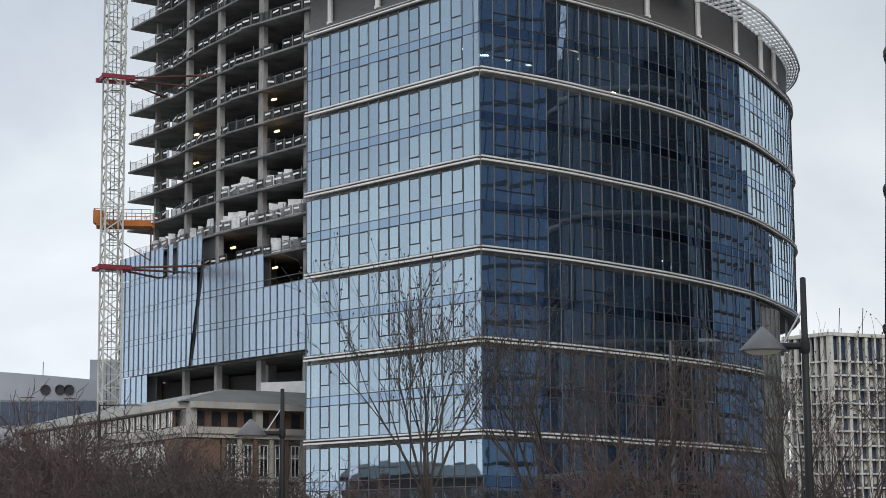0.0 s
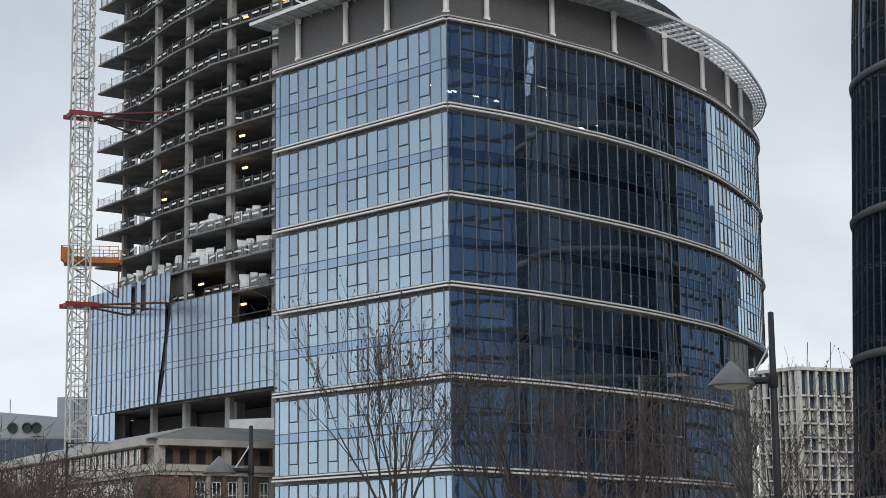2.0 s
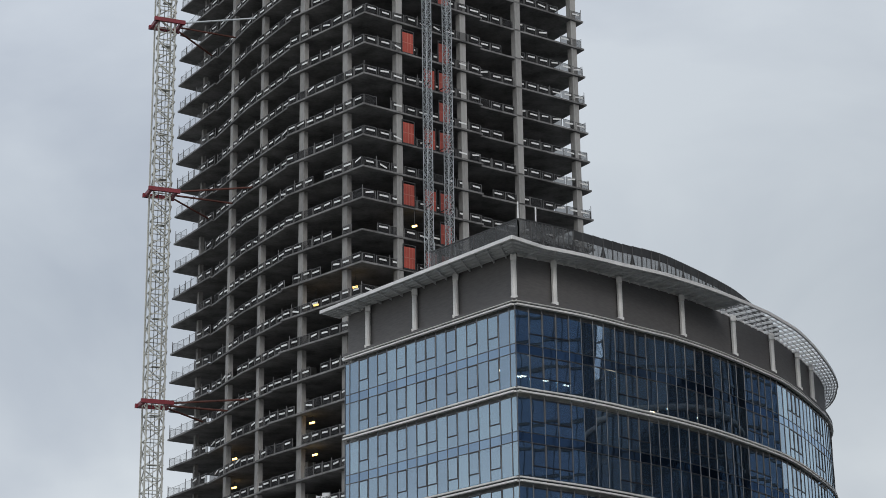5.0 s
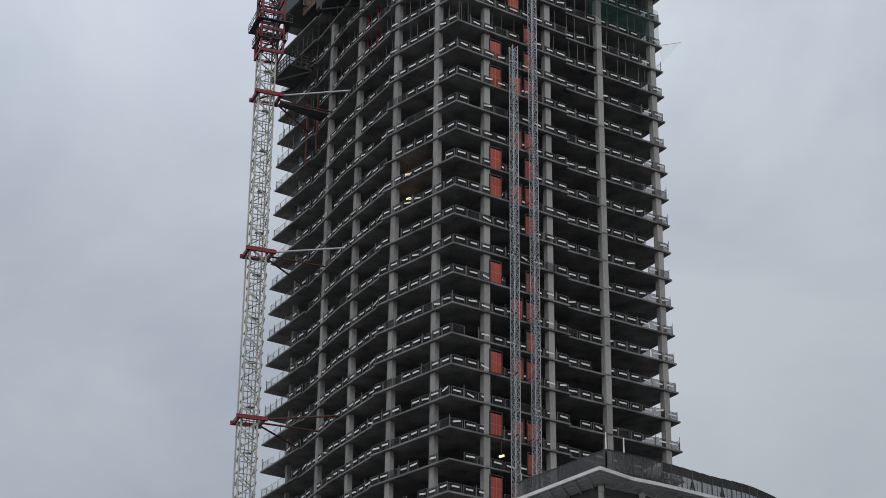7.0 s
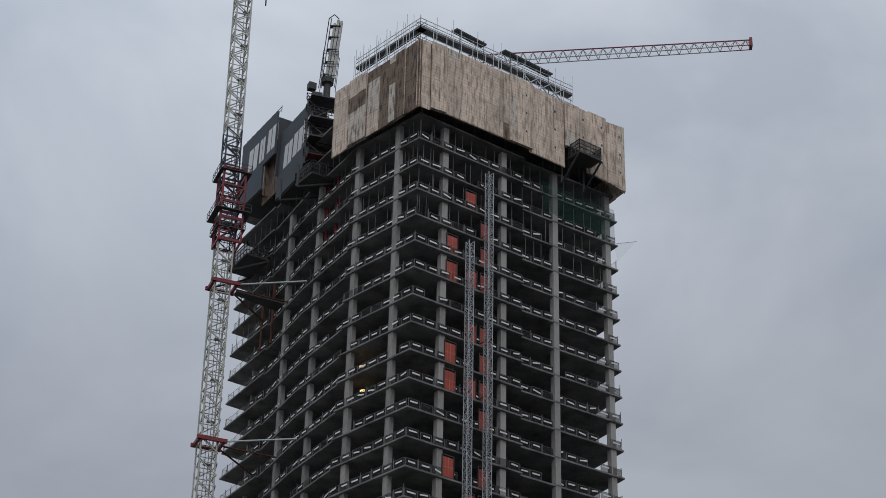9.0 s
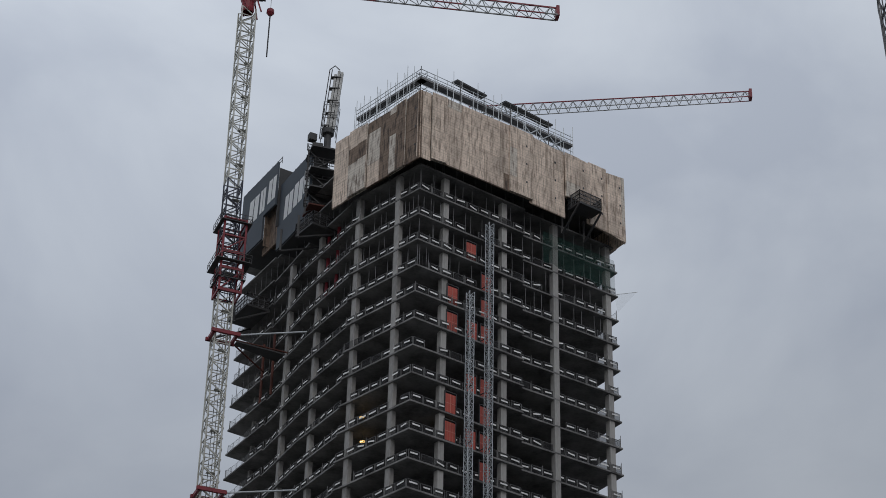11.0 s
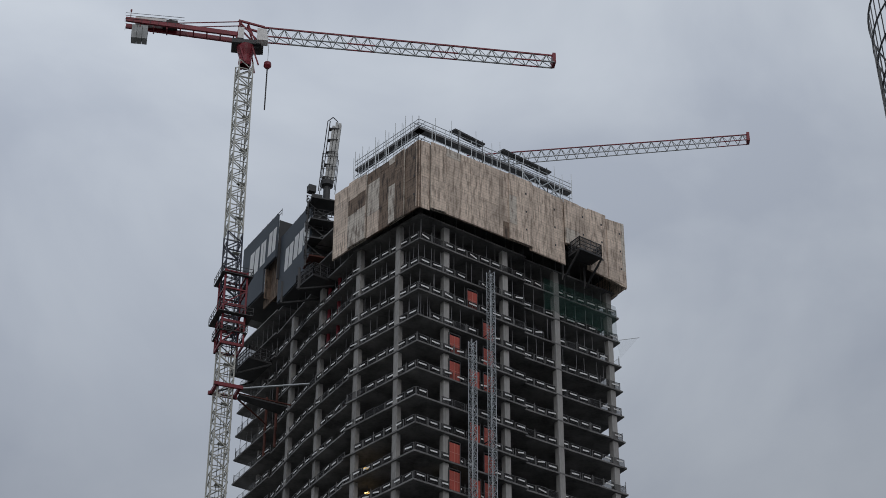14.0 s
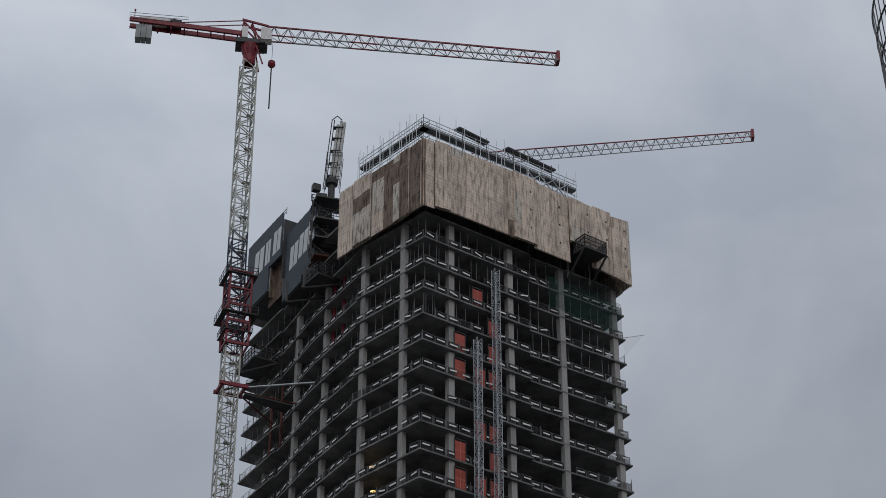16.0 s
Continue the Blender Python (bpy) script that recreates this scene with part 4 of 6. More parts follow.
    part("warning_lamp", Mesh().lathe(tuple(o - jd * 17.6), [(0.0, 192.70), (0.15, 192.60), (0.15, 192.30), (0.05, 192.20), (0.05, 191.00)], 8), RED, counter)
    hook = o + jd * 3.4
    hm = Mesh().lathe((hook.x, hook.y), [(0.0, 184.80), (0.55, 184.60), (0.6, 184.00), (0.3, 183.60), (0.0, 183.50)], 12)
    block = part("hook_block", hm, RED, e)
    hk = Mesh().beam((hook.x, hook.y, 183.60), (hook.x, hook.y, 175.80), 0.22, n=6)
    for y in (-0.2, 0.2):
        hk.beam((*(hook + jn * y), 184.30), (*(hook + jn * y), 188.80), 0.05)
    part("hoist_rope", hk, DARKSTEEL, block)
    return e


crane()


def far_crane():
    a, tip = V2(-8, 279.6), V2(41.56, 274.36)
    jd = (tip - a).normalized()
    jn = Vector((-jd.y, jd.x))
    e, cs = truss_mast("tower_crane", "second tower crane rising behind the tower with a slender jib", "tower crane", a, 0, 203, 2.0, 0.3, [(0, 203, MASTPAINT)], 2.4, 0.2, 0.1)
    red, pale = Mesh(), Mesh()
    L = (tip - a).length
    n = 28
    for i in range(n):
        u, w = L * i / n, L * (i + 1) / n
        h = lambda k: 206.4 - 0.6 * k / L
        for y in (-0.7, 0.7):
            (red if i > 24 else pale).beam((*(a + jd * u + jn * y), 204.2), (*(a + jd * w + jn * y), 204.2), 0.12)
        red.beam((*(a + jd * u), h(u)), (*(a + jd * w), h(w)), 0.17)
        m_ = (u + w) / 2
        for y in (-0.7, 0.7):
            pale.beam((*(a + jd * u + jn * y), 204.2), (*(a + jd * m_), h(m_)), 0.09)
            pale.beam((*(a + jd * m_), h(m_)), (*(a + jd * w + jn * y), 204.2), 0.09)
    part("jib_top_chord", red, RED, e, kind="stuff")
    part("jib_lattice", pale, JIB_BACKLIT, e, kind="stuff")
    part("jib_end", Mesh().box((*tip, 205), (0.5, 1.4, 1.8), 0), RED, e)
    return e


far_crane()


# ---- protection screens round the newest storeys ----
def protection_screen():
    e = thing("protection_screen", (-12, 203, 142), "weathered plywood protection screens wrapped round the top storeys", "protection screen")
    rng = random.Random(3)
    C, R, A = V2(-12.15, 202.9), V2(15.03, 223.6), V2(-24.1, 215.0)
    def run(p, q, cuts, mat_of, shares, sizes):
        d = (q - p).normalized()
        n = Vector((d.y, -d.x))
        for i, (u0, u1, b0, b1, t0, t1) in enumerate(cuts):
            out_ = (0.02, 0.34, 0.1, 0.28)[i % 4] + rng.uniform(0, 0.06)
            a, c = p + d * u0 + n * out_, p + d * (u1 + 0.01) + n * out_
            m = Mesh().wall(a, c, b0, t0, 0.16, b1, t1)
            m.wall(a - n * (out_ + 0.12) - d * 0.25, c - n * (out_ + 0.12) + d * 0.25, b0 + 0.1, t0 - 0.1, 0.1, b1 + 0.1, t1 - 0.1)
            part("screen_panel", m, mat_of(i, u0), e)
            # plywood sheets on the panel, proud by a few millimetres and each its own tone
            w, x = u1 - u0, 0.0
            sheets = [Mesh(), Mesh(), Mesh()]
            while x < w - 0.3:
                ww = min(rng.choice(sizes[0]), w - x)
                z, top = b0 + (b1 - b0) * x / w, t0 + (t1 - t0) * x / w
                while z < top - 0.4:
                    h = min(rng.choice(sizes[1]), top - z)
                    u, v = a + d * (x + 0.02), a + d * (x + ww - 0.02)
                    pick = rng.random()
                    sheets[0 if pick < shares[i % len(shares)][0] else (1 if pick < shares[i % len(shares)][1] else 2)].wall(u + n * (0.09 + rng.uniform(0, 0.03)), v + n * (0.09 + rng.uniform(0, 0.03)), z + 0.02, z + h - 0.02, 0.03)
                    z += h
                x += ww
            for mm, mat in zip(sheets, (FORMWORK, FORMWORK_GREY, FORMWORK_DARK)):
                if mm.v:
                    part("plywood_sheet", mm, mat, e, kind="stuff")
            holes = Mesh()
            for k in range(3 if b0 < 144 else 2):
                q_ = a + d * (w * 0.72) + n * 0.125
                holes.box((q_.x, q_.y, b0 + 2.4 + 2.9 * k), (0.22, 0.05, 0.3), math.atan2(d.y, d.x))
            if w > 2.5 and u0 > 12:
                part("anchor_hole", holes, FRAME, e, kind="stuff")
    run(C, R, [(0, 1.7, 142.3, 142.5, 152.9, 153.1), (1.7, 4.1, 142.6, 142.8, 153.1, 153.2), (4.1, 14.4, 142.8, 142.8, 153.3, 153.4),
               (14.4, 18.3, 142.8, 142.9, 153.4, 153.35), (18.3, 23.8, 142.4, 142.3, 153.3, 152.8), (23.8, 28.1, 145.7, 145.6, 152.8, 152.6),
               (28.1, 31.2, 143.0, 142.7, 153.1, 153.1), (31.2, 34.3, 142.6, 142.2, 152.5, 152.8)], lambda i, u: FORMWORK if i not in (1,) else FORMWORK_GREY, ((0.8, 0.96), (0.94, 0.98), (0.86, 0.97), (0.93, 0.99)), ((0.62, 1.25, 2.5), (2.5, 4.6, 10.5)))
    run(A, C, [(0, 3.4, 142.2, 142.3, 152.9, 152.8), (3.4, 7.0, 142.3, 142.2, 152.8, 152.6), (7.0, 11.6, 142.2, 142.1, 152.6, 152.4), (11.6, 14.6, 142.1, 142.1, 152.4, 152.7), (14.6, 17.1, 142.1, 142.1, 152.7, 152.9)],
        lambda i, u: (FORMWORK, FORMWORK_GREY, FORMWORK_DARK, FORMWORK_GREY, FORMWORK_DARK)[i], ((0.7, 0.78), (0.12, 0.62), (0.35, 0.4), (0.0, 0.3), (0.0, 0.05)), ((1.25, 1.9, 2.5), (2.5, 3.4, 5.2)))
    # the far sides, which close the box
    b1, b2 = R + V2(-8.5, 12), A + V2(-2.5, 4)
    part("screen_panel", Mesh().wall(R, b1, 142.2, 152.6, 0.16), FORMWORK, e)
    deck = Mesh().prism([tuple(C + V2(0.2, 1.0)), tuple(R + V2(-1.4, 0.2)), tuple(b1), tuple(T_BACK + V2(0, -8)), (-30, 236), tuple(A + V2(1.5, 1.0))], 151.0, 151.4)
    part("work_deck", deck, SLAB, e)
    return e


protection_screen()


def tube_rail(mesh, p, q, z, heights, every, r=0.06, post_h=1.2, zq=None):
    zq = z if zq is None else zq
    for h in heights:
        mesh.beam((*p, z + h), (*q, zq + h), r)
    n = max(1, round((q - p).length / every))
    for i in range(n + 1):
        c = p.lerp(q, i / n)
        zz = z + (zq - z) * i / n
        mesh.beam((*c, zz), (*c, zz + post_h), r)


def roof_scaffold():
    e = thing("roof_scaffold", (-12, 206, 151.4), "scaffold walkways with tube rails on top of the tower", "scaffold")
    C, A, R = V2(-12.3, 205.5), V2(-21.6, 215.0), V2(8.3, 221.4)
    rail, deck, dark = Mesh(), Mesh(), Mesh()
    for p, q in ((C, A), (C, R)):
        for z in (154.4, 156.9):
            d = (q - p).normalized()
            n = Vector((-d.y, d.x)) if (q is R) else Vector((d.y, -d.x))
            a, c = p, q
            deck.hexa([(*a, z), (*c, z), (*(c + n * 1.1), z), (*(a + n * 1.1), z)], [(*a, z + 0.35), (*c, z + 0.35), (*(c + n * 1.1), z + 0.35), (*(a + n * 1.1), z + 0.35)])
            tube_rail(rail, a, c, z + 0.3, (0.6, 1.2), 2.2, 0.07, 1.3)
            tube_rail(rail, a + n * 1.1, c + n * 1.1, z + 0.3, (0.6, 1.2), 2.2, 0.07, 1.3)
        tube_rail(rail, p, q, 151.4, (), 2.2, 0.09, 6.0)
        for k in range(13):
            c = p.lerp(q, min(1.0, k / 12 + (k * 0.37 % 0.05)))
            rail.beam((*c, 154.4), (*c, 158.9 + (k * 0.77) % 1.6), 0.08)
            c2 = c + Vector((-0.3, 0.95))
            rail.beam((*c2, 154.4), (*c2, 158.6 + (k * 0.53) % 1.3), 0.07)
    part("rail", rail, GALV, e, "thin steel tube rails")
    part("walkway", deck, PLANK, e, "steel walkway planks")
    for u0, u1, z in ((6.0, 11.0, 159.2), (14.2, 22.5, 159.3)):
        dark = Mesh()
        d = (R - C).normalized()
        a, c = C + d * u0, C + d * u1
        dark.hexa([(*a, z), (*c, z - 0.4), (*(c + V2(-0.8, 1.2)), z), (*(a + V2(-0.8, 1.2)), z + 0.4)], [(*a, z + 0.25), (*c, z - 0.15), (*(c + V2(-0.8, 1.2)), z + 0.3), (*(a + V2(-0.8, 1.2)), z + 0.7)])
        for k in (0.1, 0.9):
            q = a.lerp(c, k)
            dark.beam((*q, 151.4), (*q, z + 0.1), 0.12)
        part("sheet_roof", dark, DARKSTEEL, e, "dark sheet over the walkway")
    stair = Mesh()
    for k in range(3):
        a = C + (R - C).normalized() * (17.0 + 2.2 * k)
        stair.beam((*a, 154.6), (*(a + DR * 3.0), 157.2), 0.4, 0.12)
        stair.beam((*(a + DR * 3.0), 154.6), (*a, 157.2), 0.12)
    part("stair_flight", stair, GALV, e)
    return e


roof_scaffold()


def sign_panel(p, q, z0, z1, marks, cut=0.0):
    e = thing("banner_panel", (p.x, p.y, z0), "blue-grey screen panel with large white painted shapes", "banner", "banner panels")
    d = (q - p).normalized()
    n = Vector((d.y, -d.x))
    L = (q - p).length
    m = Mesh().wall(p, p + d * (L * (1 - cut)), z0, z1, 0.3)
    if cut:
        m.wall(p + d * (L * (1 - cut)), q, z0 + 4.0, z1, 0.3)
    sheet = part("panel_sheet", m, SIGN, e)
    for u0, u1, za, zb, slant in marks:
        s = Mesh()
        a, c = p + d * u0 + n * 0.18, p + d * u1 + n * 0.18
        s.add([(*a, za), (*c, za), (*(c + d * slant), zb), (*(a + d * slant), zb)], [(0, 1, 2, 3)])
        s.add([(*(a - n * 0.02), za), (*(c - n * 0.02), za), (*(c + d * slant - n * 0.02), zb), (*(a + d * slant - n * 0.02), zb)], [(3, 2, 1, 0)])
        part("white_mark", s, SIGNMARK, sheet, "plain white painted shape")
    for k in (p, q):
        part("panel_return", Mesh().wall(k - n * 0.2, k - n * 2.4, z0 + 0.3, z1 - 1, 0.15), DARKSTEEL, e)
    under_ = Mesh().hexa([(*p, z0 - 0.2), (*q, z0 - 0.2), (*(q - n * 3.5), z0 - 0.2), (*(p - n * 3.5), z0 - 0.2)], [(*p, z0), (*q, z0), (*(q - n * 3.5), z0), (*(p - n * 3.5), z0)])
    if not cut:
        part("panel_deck", under_, DARKSTEEL, e)
    else:
        c = p + d * (L * (1 - cut))
        part("recess_wall", Mesh().wall(c - n * 1.2 - d * 2.0, q - n * 1.2 + d * 1.2, z0 - 1.5, z0 + 8.0, 0.2).wall(c - n * 0.2, c - n * 2.6, z0 - 1.0, z0 + 4.0, 0.15), FORMWORK_DARK, e, "brown boarded recess")
        part("panel_deck", Mesh().hexa([(*p, z0 - 0.2), (*c, z0 - 0.2), (*(c - n * 4), z0 - 0.2), (*(p - n * 4), z0 - 0.2)], [(*p, z0), (*c, z0), (*(c - n * 4), z0), (*(p - n * 4), z0)]), DARKSTEEL, e)
    r = Mesh()
    tube_rail(r, p - n * 0.5, q - n * 0.5, z1, (0.5, 1.0), 1.6, 0.07, 1.2)
    part("panel_rail", r, DARKSTEEL, e)
    return e


def strokes(u, w, z, h):
    """Two plain white bars, as large as one painted mark."""
    return [(u, u + w * 0.45, z, z + h, w * 0.1), (u + w * 0.55, u + w, z, z + h, w * 0.1)]


S0, S1, S2, S3 = V2(-40.4, 240.9), V2(-34.2, 231.5), V2(-34.2, 231.75), V2(-28.6, 223.1)
sign_panel(S0, S1, 149.9, 161.3, strokes(2.4, 3.0, 154.6, 4.2) + strokes(6.1, 1.6, 154.8, 4.0) + strokes(8.6, 2.4, 155.2, 3.9), 0.34)
sign_panel(S2 + V2(0.5, 0.35), S3 + V2(0.3, 0.2), 146.3, 157.4, strokes(2.0, 2.6, 150.4, 3.8) + strokes(5.0, 2.9, 150.7, 3.8) + strokes(8.2, 1.9, 151.3, 3.8))


def concrete_boom():
    p = V2(-26.6, 223.6)
    e = thing("concrete_boom", (p.x, p.y, 146), "folded concrete placing boom on a steel climbing frame", "placing boom")
    c = Mesh()
    for dx, dy in ((-2.2, -1.2), (2.0, 0.4), (-1.6, 1.8), (2.4, 2.4)):
        c.beam((p.x + dx, p.y + dy, 146.3), (p.x + dx, p.y + dy, 157), 0.22)
    for z in (147.5, 150, 152.5, 155, 157):
        tube_rail(c, V2(p.x - 2.4, p.y - 1.4), V2(p.x + 2.2, p.y + 0.3), z, (0, 0.5, 1.0), 1.2, 0.08, 1.1)
        tube_rail(c, V2(p.x - 2.4, p.y - 1.4), V2(p.x - 1.8, p.y + 2), z, (0, 0.5, 1.0), 1.2, 0.08, 1.1)
    part("climbing_frame", c, DARKSTEEL, e)
    for z, mat in ((147.2, RUST), (150.2, DARKSTEEL), (153.4, DARKSTEEL), (157.0, DARKSTEEL)):
        part("frame_deck", Mesh().box((p.x + 0.3, p.y, z), (5.2, 3.6, 0.22), 0.35), mat, e)
    x_ = Mesh()
    for za, zb in ((146.5, 150), (150, 153.4), (153.4, 157)):
        x_.beam((p.x - 2.2, p.y - 1.2, za), (p.x + 2.2, p.y + 0.4, zb), 0.1).beam((p.x + 2.2, p.y + 0.4, za), (p.x - 2.2, p.y - 1.2, zb), 0.1)
        for k in range(6):
            x_.beam((p.x - 1.9 + 0.8 * k, p.y + 1.6, za), (p.x - 1.9 + 0.8 * k, p.y + 1.6, zb), 0.08)
    part("frame_brace", x_, GUARD_FRAME, e, kind="stuff")
    cage = Mesh()
    for dx, dy in ((-0.9, -0.6), (1.3, -0.4), (1.3, 0.7), (-0.9, 0.6)):
        cage.beam((p.x + dx, p.y + dy, 159.6), (p.x + dx + 0.35, p.y + dy, 165.6), 0.09)
    for z in (161.2, 163.2, 165.4):
        k = (z - 159.6) / 6 * 0.35
        tube_rail(cage, V2(p.x - 0.9 + k, p.y - 0.6), V2(p.x + 1.3 + k, p.y - 0.4), z, (0, 0.5), 0.8, 0.06, 0.6)
    part("service_cage", cage, DARKSTEEL, e)
    wl_ = Mesh().box((p.x - 1.9, p.y - 0.6, 159.6), (1.1, 0.9, 1.1), 0.5)
    part("hydraulic_unit", wl_, DARKSTEEL, e)
    part("pedestal", Mesh().lathe((p.x + 0.2, p.y), [(0.5, 157), (0.5, 160.3), (0.9, 160.5), (0.9, 161.3), (0.4, 161.6), (0.0, 161.7)], 12).box((p.x - 1.2, p.y, 158.3), (1.5, 1.1, 1.0), 0.3), DARKSTEEL, e)
    arm = Mesh()
    for dx, top, w in ((-0.1, 171.2, 0.35), (0.4, 171.8, 0.38), (0.85, 171.6, 0.32)):
        arm.beam((p.x + dx + 0.1, p.y, 161.2 + (0.0 if dx < 0.9 else 3.0)), (p.x + dx + 0.9, p.y + 0.2, top), w, 0.7)
    part("boom_arm", arm, BOOM, e, "pale folded boom arms")
    pipe = Mesh()
    for dx, r in ((-0.95, 0.14), (-0.6, 0.14)):
        pipe.beam((p.x + dx, p.y - 0.4, 159.5), (p.x + dx + 0.9, p.y - 0.3, 171.9), r, n=8)
    pipe.beam((p.x - 0.05, p.y - 0.3, 171.9), (p.x + 0.7, p.y - 0.3, 172.6), 0.14, n=8).beam((p.x + 0.7, p.y - 0.3, 172.6), (p.x + 1.4, p.y - 0.3, 171.8), 0.14, n=8)
    for z in (162, 164.2, 166.4, 168.6, 170.6):
        k = (z - 161) / 11
        pipe.box((p.x + 0.2 + 0.8 * k, p.y, z), (1.5, 0.7, 0.14), 0.1)
    part("delivery_pipe", pipe, DARKSTEEL, e)
    return e


concrete_boom()


def hanging_platform(c, z, size, turn, net=True):
    e = thing("loading_platform", (c.x, c.y, z), "cantilevered steel loading platform with netted rails", "loading platform", "loading platforms")
    w, d = size
    deck = part("deck", Mesh().box((c.x, c.y, z), (w, d, 0.3), turn), DARKSTEEL, e)
    cs, sn = math.cos(turn), math.sin(turn)
    q = [V2(c.x + x * cs - y * sn, c.y + x * sn + y * cs) for x, y in ((-w / 2, -d / 2), (w / 2, -d / 2), (w / 2, d / 2), (-w / 2, d / 2))]
    r, nt, br = Mesh(), Mesh(), Mesh()
    for i in range(4):
        tube_rail(r, q[i], q[(i + 1) % 4], z + 0.1, (0.6, 1.2, 1.8), 1.0, 0.09, 1.9)
        nt.wall(q[i], q[(i + 1) % 4], z + 0.15, z + 1.9, 0.03)
    for k in (0, 1):
        a, b_ = q[k], q[3 - k]
        br.beam((*a, z - 0.15), (*(b_ + (b_ - a) * 0.5), z - 3.2), 0.22)
        br.beam((*(b_ + (b_ - a) * 0.5), z - 3.2), (*(b_ + (b_ - a) * 0.5), z + 0.2), 0.28)
    part("rail", r, DARKSTEEL, deck)
    part("net", nt, GUARD if net else GREEN, deck)
    part("brace", br, DARKSTEEL, e)
    return e


hanging_platform(V2(9.6, 218.0), 144.0, (3.8, 2.5), TURN_R)
hanging_platform(V2(-26.7, 221.4), 142.3, (4.4, 4.4), radians(128))
hanging_platform(V2(-37.6, 236.6), 138.2, (6.0, 3.6), radians(123))
struts = thing("shore_post", (-27, 224, 130), "pair of red steel shore posts under a loading platform", "shore post")
for p in (V2(-25.1, 221.9), V2(-23.6, 219.8)):
    part("red_post", Mesh().beam((*p, 131.3), (*p, 142.4), 0.5, n=8), RED, struts)
rear_struts = thing("shore_post", (-34.6, 233.8, 127), "red steel shore posts beside the crane tie", "shore post")
for p in (V2(-34.9, 235.6), V2(-33.1, 232.8)):
    part("red_post", Mesh().beam((*p, 123.7), (*p, 133.0), 0.4, n=8), RUST, rear_struts)


def safety_net(runs):
    e = thing("safety_net", (8, 219, 135), "dark green safety net hung over the open floors", "safety net")
    for p, q, z0, z1, sag in runs:
        m = Mesh()
        n = 8
        for i in range(n):
            a, c = p.lerp(q, i / n), p.lerp(q, (i + 1) / n)
            w0, w1 = sag * math.sin(i * 1.7), sag * math.sin((i + 1) * 1.7)
            m.wall(a, c, z0 + w0, z1, 0.02, z0 + w1)
        part("net_sheet", m, GREEN, e)
    return e


safety_net([(T_CORNER + DR * 20.5 + NR * 0.4, T_CORNER + DR * 33.0 + NR * 0.4, 135.3, 140.2, 0.4)])
fan = thing("catch_fan", (15, 226, 134), "pale debris catch fan on a thin outrigger", "catch fan")
part("fan_sheet", Mesh().add([(13.6, 225.4, 135.2), (16.7, 225.6, 135.7), (14.2, 227.2, 133.4)], [(0, 1, 2)]), GUARD_FAR, fan)
part("fan_arm", Mesh().beam((13.0, 225.4, 135.1), (16.8, 225.6, 135.7), 0.06), GALV, fan)

# ---- work lamps in the open floors ----
NL = Vector((0.707, 0.707))
for az, el in ((-5.03, 26.92), (-4.97, 26.2), (-2.01, 26.4), (-5.09, 12.79), (-3.79, 16.8), (-5.0, 16.27), (-5.0, 11.85), (-7.4, 11.72), (-7.4, 10.88), (-6.28, 8.4), (-5.02, 7.82), (-1.93, 18.6)):
    if az < -2.6:
        q = ray_line(az, T_CORNER + NL * 1.9, K1_DIR + NL * 1.9) if az > -5.9 else ray_line(az, K1_DIR + V2(2, 1.2), T_K2 + V2(2, 1.2))
    else:
        q = ray_line(az, T_CORNER - NR * 0.3, T_RIGHT - NR * 0.3)
    z = q.length * math.tan(radians(el)) + EYE
    e = thing("work_lamp", (q.x, q.y, z), "lit yellow work lamp hung under the slab", "work lamp", "work lamps")
    part("lamp_tube", Mesh().beam((q.x - 0.27, q.y - 0.08, z - 0.08), (q.x + 0.27, q.y + 0.08, z + 0.08), 0.19, 0.2), LAMPGLOW, e)
    part("lamp_hanger", Mesh().beam((q.x, q.y, z), (q.x, q.y, TOP_Z - STOREY * math.floor((TOP_Z - z) / STOREY) - 0.34), 0.05), DARKSTEEL, e)

# ---- wrapped material stacked on the lower floors ----
rs = random.Random(8)
for k, spans in ((23, ((-6.5, -5.66), (-5.16, -4.45))), (24, ((-8.6, -7.75), (-7.5, -6.9), (-6.55, -5.4), (-5.05, -4.2))), (25, ((-8.3, -7.9), (-5.0, -4.2)))):
    z = TOP_Z - STOREY * k
    for a0, a1 in spans:
        e = thing("wrapped_stack", (0, 0, z), "pallets of material wrapped in white plastic sheet", "pallet stack", "wrapped pallet stacks")
        az = a0
        while az < a1:
            f = fold(z)
            q = ray_line(az, T_CORNER + NL * 1.0, f + NL * 1.0) if az > math.degrees(math.atan2(f.x, f.y)) else ray_line(az, f + V2(0.9, 0.6), T_K2 + V2(0.9, 0.6))
            m = Mesh()
            h = rs.uniform(1.5, 2.2)
            c = [(q.x + x + rs.uniform(-0.15, 0.15), q.y + y + rs.uniform(-0.15, 0.15)) for x, y in ((-0.55, -0.5), (0.55, -0.5), (0.55, 0.5), (-0.55, 0.5))]
            t = [(q.x + x * 0.75 + rs.uniform(-0.2, 0.2), q.y + y * 0.8) for x, y in ((-0.55, -0.5), (0.55, -0.5), (0.55, 0.5), (-0.55, 0.5))]
            m.hexa([(*p, z) for p in c], [(*p, z + h * 0.7 + rs.uniform(-0.1, 0.1)) for p in c])
            m.hexa([(*p, z + h * 0.72) for p in t], [(*p, z + h + rs.uniform(-0.2, 0.1)) for p in t])
            part("pallet", m, WRAP, e)
            az += 0.27


